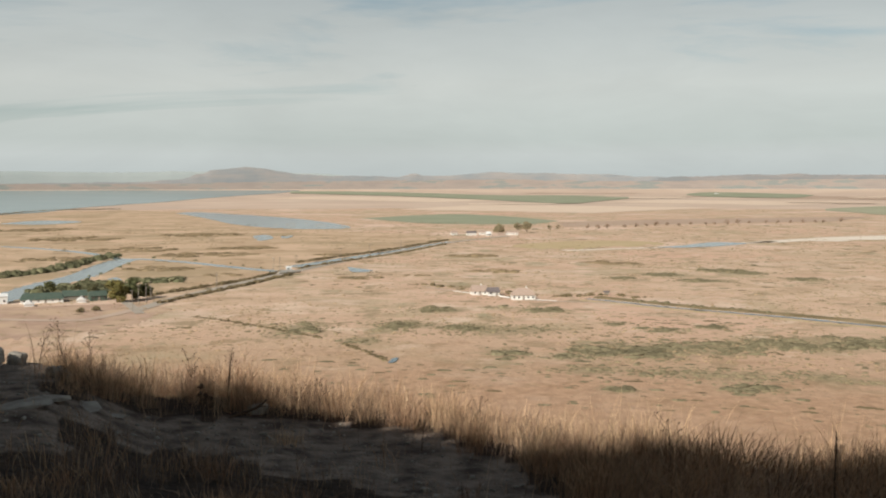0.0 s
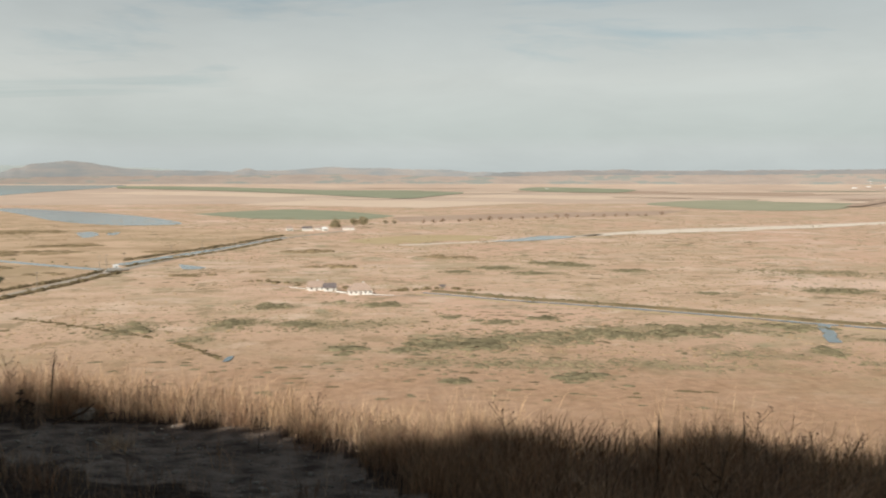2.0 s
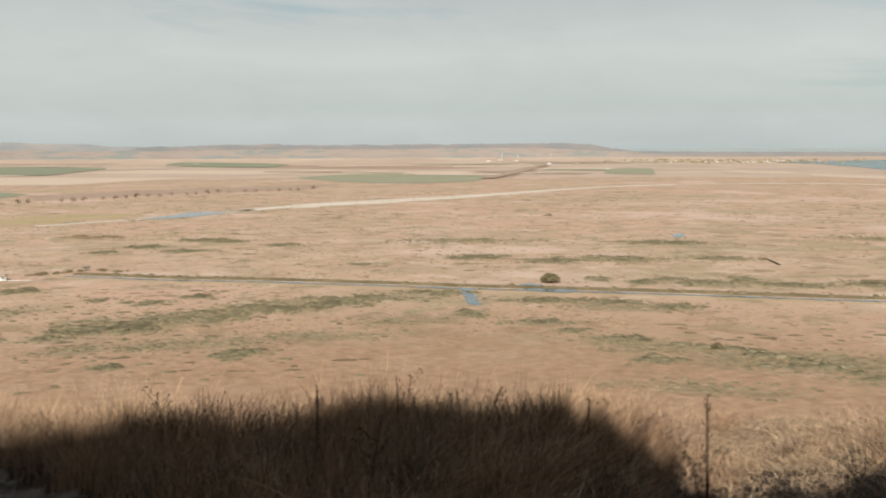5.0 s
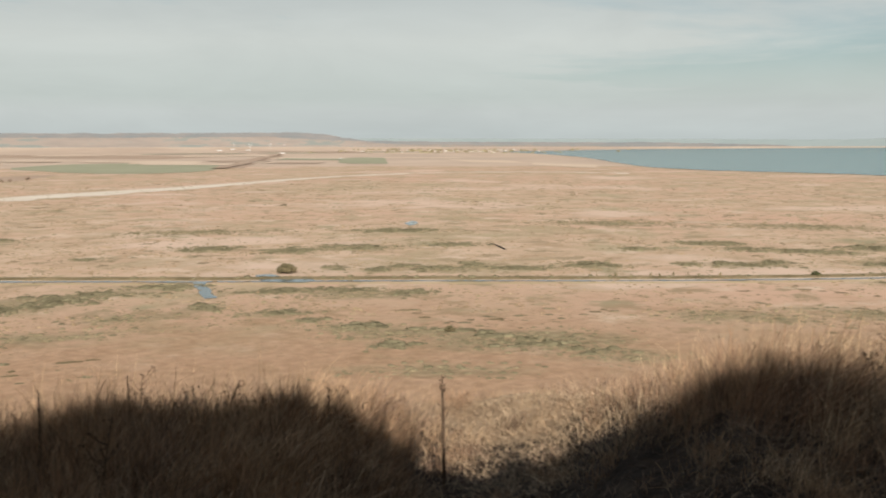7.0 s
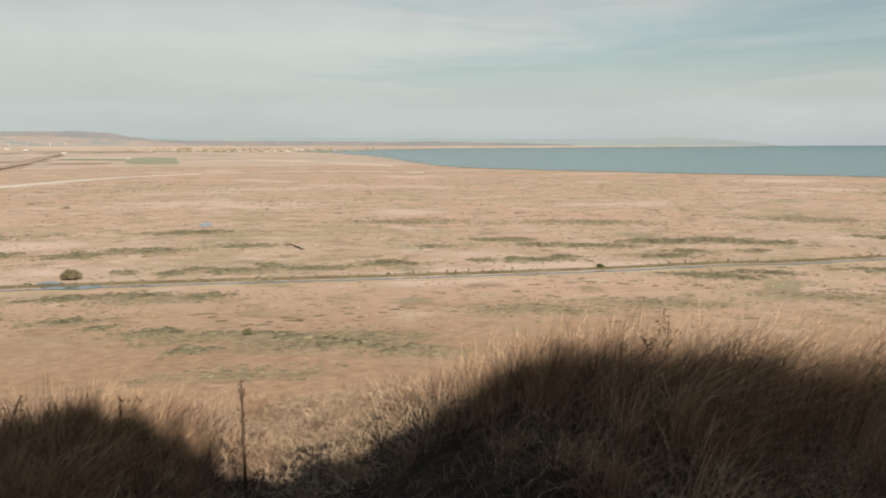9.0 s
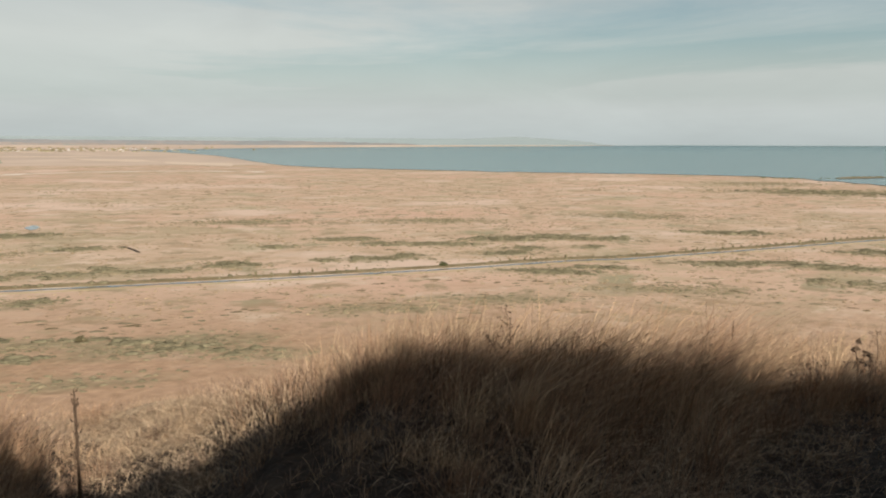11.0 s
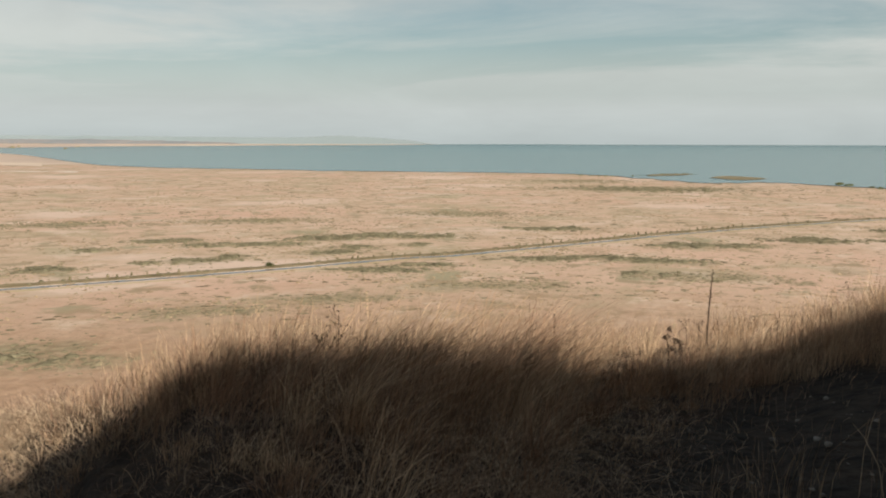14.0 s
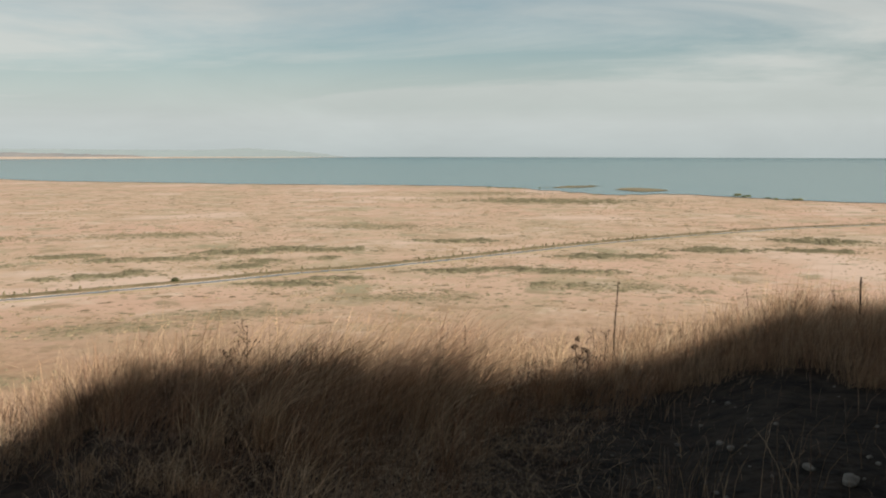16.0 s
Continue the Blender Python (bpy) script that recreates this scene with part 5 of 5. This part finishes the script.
river_bush = line_places([(-31.5, 650), (-29.5, 675), (-27.6, 718), (-26.3, 775), (-25.0, 830)], 0.8, (1.3, 3.2), 5, -0.1)
river_bush += line_places([(-29.5, 560), (-27.8, 600), (-26.3, 640), (-24.4, 745)], 23.0, (.7, 1.4), 4, 0.2)
river_bush += line_places([(-24.0, 815), (-21.1, 765), (-19.0, 720), (-16.8, 682), (-15.5, 672)], 23.0, (.7, 1.4), 4, 0.2)
clumps("riverside_bushes", river_bush, WILLOW, "willow bushes crowding the river bank", "bushes", seed=15, tall=0.95)
shore = line_places([(76.5, 1640), (79.5, 1601), (82.3, 1725), (83.2, 1712)], 9, (1.5, 2.8), 6, 0.2) + line_places([(90.2, 1400), (91.1, 1365), (92.8, 1295), (94.2, 1272)], 9, (1.6, 3.8), 8, 0.2)
clumps("shore_bushes", shore, LEAF, "dark bushes on the lake shore", "bushes", seed=17, tall=0.8)


# ---- single bushes and trees ----
def crown_mesh(name, lobes, count, leaf, seed, material, parent):
    """Leaves spread through several lobes, denser towards their outsides."""
    rng = np.random.default_rng(seed)
    L = np.array(lobes, float)
    k = rng.integers(0, len(L), count)
    d = rng.normal(size=(count, 3))
    d /= np.linalg.norm(d, axis=1, keepdims=True)
    c = L[k, :3] + d * (L[k, 3] * rng.uniform(.45, 1.08, count))[:, None] * np.array([1, 1, .85])
    u = rng.normal(size=(count, 3))
    u /= np.linalg.norm(u, axis=1, keepdims=True)
    v = np.cross(u, d + 0.3 * rng.normal(size=(count, 3)))
    v /= np.linalg.norm(v, axis=1, keepdims=True) + 1e-6
    s = (leaf * rng.uniform(.6, 1.4, count))[:, None]
    q = np.stack([c - u * s, c + v * s * .7, c + u * s, c - v * s * .7], 1).reshape(-1, 3)
    ob = new(name, mesh_of(name, q, np.arange(len(q)).reshape(-1, 4), material))
    ob.parent = parent
    return ob


def tree(seed, tall, wide, material, label, count=700, category="tree", group="", lobes=9, low=0.35):
    rng = random.Random(seed)
    root = new("tree")
    bole = tall * 0.45
    bm = tube([(0, 0, -.3), (.05 * tall * .1, 0, bole * .5), (rng.uniform(-.2, .2), rng.uniform(-.2, .2), bole), (0, 0, tall * .8)],
              [tall * .028, tall * .022, tall * .016, tall * .005], 7)
    part("trunk", bm, BARK, root)
    spots_ = []
    limbs = bmesh.new()
    for k in range(lobes):
        a = 6.283 * k / lobes + rng.uniform(-.4, .4)
        z = tall * rng.uniform(low, .82)
        rr = wide * .5 * rng.uniform(.35, .75) * (1.15 - abs(z / tall - .55))
        p = (rr * math.cos(a), rr * math.sin(a), z)
        tube([(0, 0, bole * rng.uniform(.5, .95)), (p[0] * .5, p[1] * .5, z * .85), p], [tall * .011, tall * .007, tall * .003], 5, limbs)
        spots_.append((*p, wide * rng.uniform(.16, .27)))
    spots_.append((0, 0, tall * .82, wide * .22))
    part("limbs", limbs, BARK, root)
    crown_mesh("crown", spots_, count, wide * 0.032 + 0.08, seed, material, root)
    return tagged(root, label, category, group)


def bush(seed, tall, wide, material, label, count=1400):
    """A many-stemmed dome of leaves that reaches the ground."""
    rng = random.Random(seed)
    root = new("bush")
    stems, lobes = bmesh.new(), []
    for ring, n in ((0.62, 8), (0.32, 5), (0.0, 1)):
        for k in range(n):
            a = 6.283 * k / n + rng.uniform(-.3, .3)
            q = ring * wide / 2 * rng.uniform(.85, 1.1)
            z = tall * (0.62 - 0.75 * ring * ring) * rng.uniform(.85, 1.12)
            p = (q * math.cos(a), q * math.sin(a), z)
            tube([(p[0] * .2, p[1] * .2, -.2), (p[0] * .6, p[1] * .6, z * .6), p], [tall * .02, tall * .014, tall * .006], 5, stems)
            lobes.append((*p, min(tall * .42, wide * .19) * rng.uniform(.8, 1.15)))
    part("stems", stems, BARK, root)
    crown_mesh("crown", lobes, count, wide * .03 + .05, seed, material, root)
    return tagged(root, label, "bush")


def stand(ob, b, d, turn=0.0, k=1.0):
    p = site(b, d)
    ob.matrix_basis = pose(*p, 0, 0, turn) @ Matrix.Diagonal((k, k, k, 1))
    return ob


stand(tree(1, 11.5, 10, LEAF, "full green tree beside the road junction", 3200, low=.16), -24.0, 505)
stand(tree(2, 11, 11, LEAF_YELLOW, "yellowing tree beside the hamlet", 3000, low=.16), -24.9, 498)
stand(tree(3, 8.5, 8, LEAF, "small green tree at the edge of the hamlet", 2200, low=.16), -23.35, 512)
stand(tree(4, 7, 7, LEAF, "round green tree behind the green roofs", 1200), -28.3, 548)
stand(tree(5, 6, 7, WILLOW, "low dull tree behind the hamlet", 1100), -26.2, 540)
stand(tree(6, 5, 6, WILLOW, "low dull tree behind the hamlet", 900), -27.0, 555)
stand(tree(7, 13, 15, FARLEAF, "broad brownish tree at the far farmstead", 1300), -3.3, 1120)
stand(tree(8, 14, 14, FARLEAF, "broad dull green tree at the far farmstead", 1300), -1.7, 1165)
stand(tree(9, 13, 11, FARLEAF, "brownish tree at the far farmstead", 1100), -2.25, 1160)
stand(tree(10, 7, 7, LEAF_DULL, "small bare-looking tree by the far farmstead", 500), -0.4, 1240)
stand(tree(11, 7, 6, LEAF_DULL, "small bare-looking tree by the far farmstead", 450), 0.1, 1250)
stand(bush(12, 5.2, 9.0, LEAF_DULL, "single rounded bush beside the canal", 2600), 29.1, 430)
stand(bush(13, 3.0, 4.5, LEAF, "small dark green bush by the canal", 900), 59.0, 441)
stand(bush(14, 3.2, 4.5, LEAF_DULL, "dark round shrub near the hamlet", 900), -26.0, 466)
stand(bush(15, 2.6, 4.5, LEAF_DULL, "dark low shrub near the hamlet", 900), -26.8, 464)
stand(bush(16, 2.6, 3.6, LEAF_DULL, "dark shrub in the hollow below", 900), 38.55, 290)
orchard = tree(20, 6.5, 7.5, ORCHARD, "small russet-brown tree in a long row", 380, group="tree row on the plain")
stand(orchard, 1.8, 1262)
for k in range(1, 22):
    b = 1.8 + k * 0.64 + random.uniform(-.2, .2)
    stand(copy_thing(orchard, Matrix()), b, 1262 + (b - 1.8) * 24 + random.uniform(-15, 15), random.uniform(0, 360), random.uniform(.7, 1.25))


# ---- buildings ----
def cottage(name, w, dp, h, rise, hip, wall_mat, roof_mat, label, category="house", windows=3, door=True, chimney=True, group=""):
    """Walls w by dp, a roof with eaves, windows and a door in the long front, which looks along -y."""
    root = new(name)
    part("wall", box(-w / 2, w / 2, -dp / 2, dp / 2, -.3, h), wall_mat, root)
    o = 0.4
    bm = bmesh.new()
    e = [bm.verts.new(p) for p in ((-w / 2 - o, -dp / 2 - o, h), (w / 2 + o, -dp / 2 - o, h), (w / 2 + o, dp / 2 + o, h), (-w / 2 - o, dp / 2 + o, h))]
    r0, r1 = bm.verts.new((-w / 2 - o + hip, 0, h + rise)), bm.verts.new((w / 2 + o - hip, 0, h + rise))
    for f in ((e[0], e[1], r1, r0), (e[2], e[3], r0, r1), (e[1], e[2], r1), (e[3], e[0], r0), (e[3], e[2], e[1], e[0])):
        bm.faces.new(f)
    roof = part("roof", bm, roof_mat, root)
    roof.location.z = 0.02
    n = windows + (1 if door else 0)
    for k in range(n):
        x = -w / 2 + w * (k + .5) / n
        if door and k == n // 2:
            part("door", box(x - .5, x + .5, -dp / 2 - .05, -dp / 2 + .05, 0, min(2.05, h - .1)), WOOD, root, bevel=.01)
            continue
        win = part("window", box(x - .45, x + .45, -dp / 2 - .06, -dp / 2 + .04, .85, min(1.95, h - .2)), WOOD, root, bevel=.01)
        for s in (-1, 1):
            part("pane", box(x + s * .2 - .16, x + s * .2 + .16, -dp / 2 - .08, -dp / 2 - .05, .95, min(1.85, h - .3)), GLASS, win)
    if chimney:
        part("chimney", box(w * .15 - .3, w * .15 + .3, .5, 1.1, h + rise * .3, h + rise + .7), LIME, root, bevel=.03)
    return tagged(root, label, category, group)


def put(ob, b, d, turn=0.0, k=1.0):
    return stand(ob, b, d, -b + turn, k)


put(cottage("cottage", 11.5, 7.5, 2.3, 3.3, 3.4, LIME, TILE, "whitewashed cottage with a faded red hipped roof", windows=4), -1.9, 486, 6)
put(cottage("cottage", 8, 6, 1.9, 2.9, .3, LIME, TILE, "small whitewashed cottage with a pink tiled roof", windows=2), -4.45, 506, 12)
put(cottage("shed", 6, 5.5, 1.9, 2.3, .3, LIME, SLATE, "white outbuilding with a dark roof", "shed", windows=1, chimney=False), -3.65, 502, 12)


def garden_wall(b0, d0, b1, d1, h, label):
    a, c = site(b0, d0), site(b1, d1)
    root = new("garden_wall")
    root.matrix_basis = pose(*a, 0, 0, math.degrees(math.atan2((c - a).y, (c - a).x)))
    ln = (c - a).length
    n = max(2, int(ln / 4))
    for k in range(n):
        part("panel", box(ln * k / n + .15, ln * (k + 1) / n - .15, -.1, .1, -.2, h * random.uniform(.85, 1.0)), LIME, root, bevel=.02)
    for k in range(n + 1):
        part("post", box(ln * k / n - .15, ln * k / n + .15, -.15, .15, -.2, h + .15), LIME, root, bevel=.02)
    return tagged(root, label, "wall")


garden_wall(-3.3, 498, -2.7, 490, .6, "low whitewashed wall between the cottages")
garden_wall(-1.1, 483, 0.0, 479, .35, "low pale wall beside the cottage")
garden_wall(-5.9, 521, -4.9, 510, .35, "low pale wall along the track")

put(cottage("long_hall", 19, 9, 1.7, 2.9, 1.5, LIME, GREENROOF, "long hall with a dark green sheet roof", "building", windows=5, chimney=False), -28.75, 512)
put(cottage("long_hall", 12, 8, 1.7, 2.6, .6, WOOD, GREENROOF, "lower hall with a dark green roof", "building", windows=2, chimney=False), -27.1, 522)
put(cottage("green_shed", 8, 7, 2.4, 2.2, .4, GREENROOF, GREENROOF, "dark green sheet-metal shed", "shed", windows=2, chimney=False), -25.9, 512, 10)
put(cottage("white_house", 8, 7, 3.6, 1.2, .3, WHITEMETAL, WHITEMETAL, "white flat-roofed building at the hamlet", "building", windows=2, chimney=False), -30.9, 515)
for b, d in ((-29.4, 497), (-26.75, 505)):
    put(cottage("gable_hut", 3.6, 4, 1.1, 1.9, .1, WHITEMETAL, WHITEMETAL, "small white gabled hut before the hall", "hut", windows=0, chimney=False, group="huts"), b, d, 90)
put(cottage("bridge_cabin", 3.2, 3, 2.3, .7, .2, WHITEMETAL, WHITEMETAL, "small white cabin beside the bridge", "cabin", windows=1, door=False, chimney=False), -15.45, 655)
put(cottage("field_hut", 2.6, 2.2, 1.3, .6, .2, WOOD, SLATE, "tiny pale hut beside the canal", "hut", windows=1, door=False, chimney=False), 2.9, 512)
for b, d, w, r in ((-5.9, 1118, 7, TILE), (-4.9, 1112, 11, SLATE), (-4.2, 1125, 9, TILE), (-2.55, 1122, 13, TILE), (-3.9, 1100, 5, WHITEMETAL)):
    put(cottage("farm_building", w, 8, 2.6, 2.2, .4, LIME, r, "low pale farm building on the plain", "building", windows=3, chimney=False, group="far farmstead"), b, d, 8)


def bridge():
    root = new("bridge")
    root.matrix_basis = pose(*site(-15.6, 640), 0, 0, 15.6 + 38)
    part("deck", box(-9, 9, -4, 4, .3, .8), ASPHALT, root, bevel=.05)
    for s in (-1, 1):
        part("parapet", box(-9, 9, s * 4 - .2, s * 4 + .2, .8, 1.7), LIME, root, bevel=.03)
    return tagged(root, "short concrete road bridge over the canal", "bridge")


bridge()


def utility_pole(tall, arms=1):
    root = new("utility_pole")
    part("pole", tube([(0, 0, -.5), (0, 0, tall * .5), (0, 0, tall)], [.22, .18, .14], 8), WOOD, root)
    for k in range(arms):
        z = tall - .4 - k * .9
        arm = part("crossarm", box(-.9, .9, -.08, .08, z - .09, z + .09), WOOD, root, bevel=.01)
        for x in (-.75, 0, .75):
            part("insulator", tube([(x, 0, z + .09), (x, 0, z + .3)], [.06, .04], 6), LIME, arm)
    return tagged(root, "pale timber utility pole beside the road", "pole", "utility poles")


pole = put(utility_pole(9.5), -23.75, 485)
for b, d in ((-23.35, 492), (-23.1, 503), (-24.1, 462), (-16.3, 648), (-15.95, 655), (-15.0, 670), (-19.5, 545), (-12.5, 735), (-10.8, 790), (-9.0, 845)):
    put(copy_thing(pole, Matrix()), b, d, 30)

far_house = cottage("village_house", 14, 10, 4, 4, .5, LIME, TILE, "far pale village house near the lake", "house", windows=2, chimney=False, group="far village")
put(far_house, 37.1, 6818, 0, .6)
for k in range(48):
    b = random.gauss(38.6, 2.4)
    put(copy_thing(far_house, Matrix()), b, random.uniform(5600, 8200), random.uniform(-60, 60), random.uniform(.4, .8))
village_trees = []
for k in range(170):
    p = site(random.gauss(39, 3.4), random.uniform(5400, 8600))
    village_trees.append((p.x, p.y, p.z, random.uniform(3.5, 8.0)))
clumps("village_trees", village_trees, FARLEAF, "hazy dull green trees among the far village houses", "trees", leaves=14, seed=25, tall=0.8, stretch=1.8)
barn = cottage("far_barn", 60, 18, 7, 4, .5, WHITEMETAL, WHITEMETAL, "long white farm shed on the far plain", "shed", windows=5, chimney=False, group="far sheds")
put(barn, 25.5, 7600, 0, .35)
for b, d in ((26.2, 9000), (27.1, 8000), (32.3, 3627), (29.0, 5515), (8.9, 6300)):
    put(copy_thing(barn, Matrix()), b, d, random.uniform(-20, 20), .3 if d > 5000 else .2)


def wind_turbine():
    root = new("wind_turbine")
    part("mast", tube([(0, 0, -2), (0, 0, 25), (0, 0, 50)], [1.3, 1.0, .7], 8), WHITEMETAL, root)
    hub = part("hub", tube([(0, -2, 50), (0, 2, 50)], [.9, 1.1], 8), WHITEMETAL, root)
    for k in range(3):
        a = radians(120 * k + 15)
        part("blade", tube([(0, -2, 50), (8 * math.sin(a), -2, 50 + 8 * math.cos(a)), (22 * math.sin(a), -2, 50 + 22 * math.cos(a))], [.5, .8, .15], 5), WHITEMETAL, hub)
    return tagged(root, "slender white wind turbine on the far ridge", "turbine", "wind turbines")


mill = put(wind_turbine(), 27.2, 11000, 0, .45)
for b in (26.3, 28.3, 29.1):
    put(copy_thing(mill, Matrix()), b, 11000 + 300 * random.random(), 20, .4)
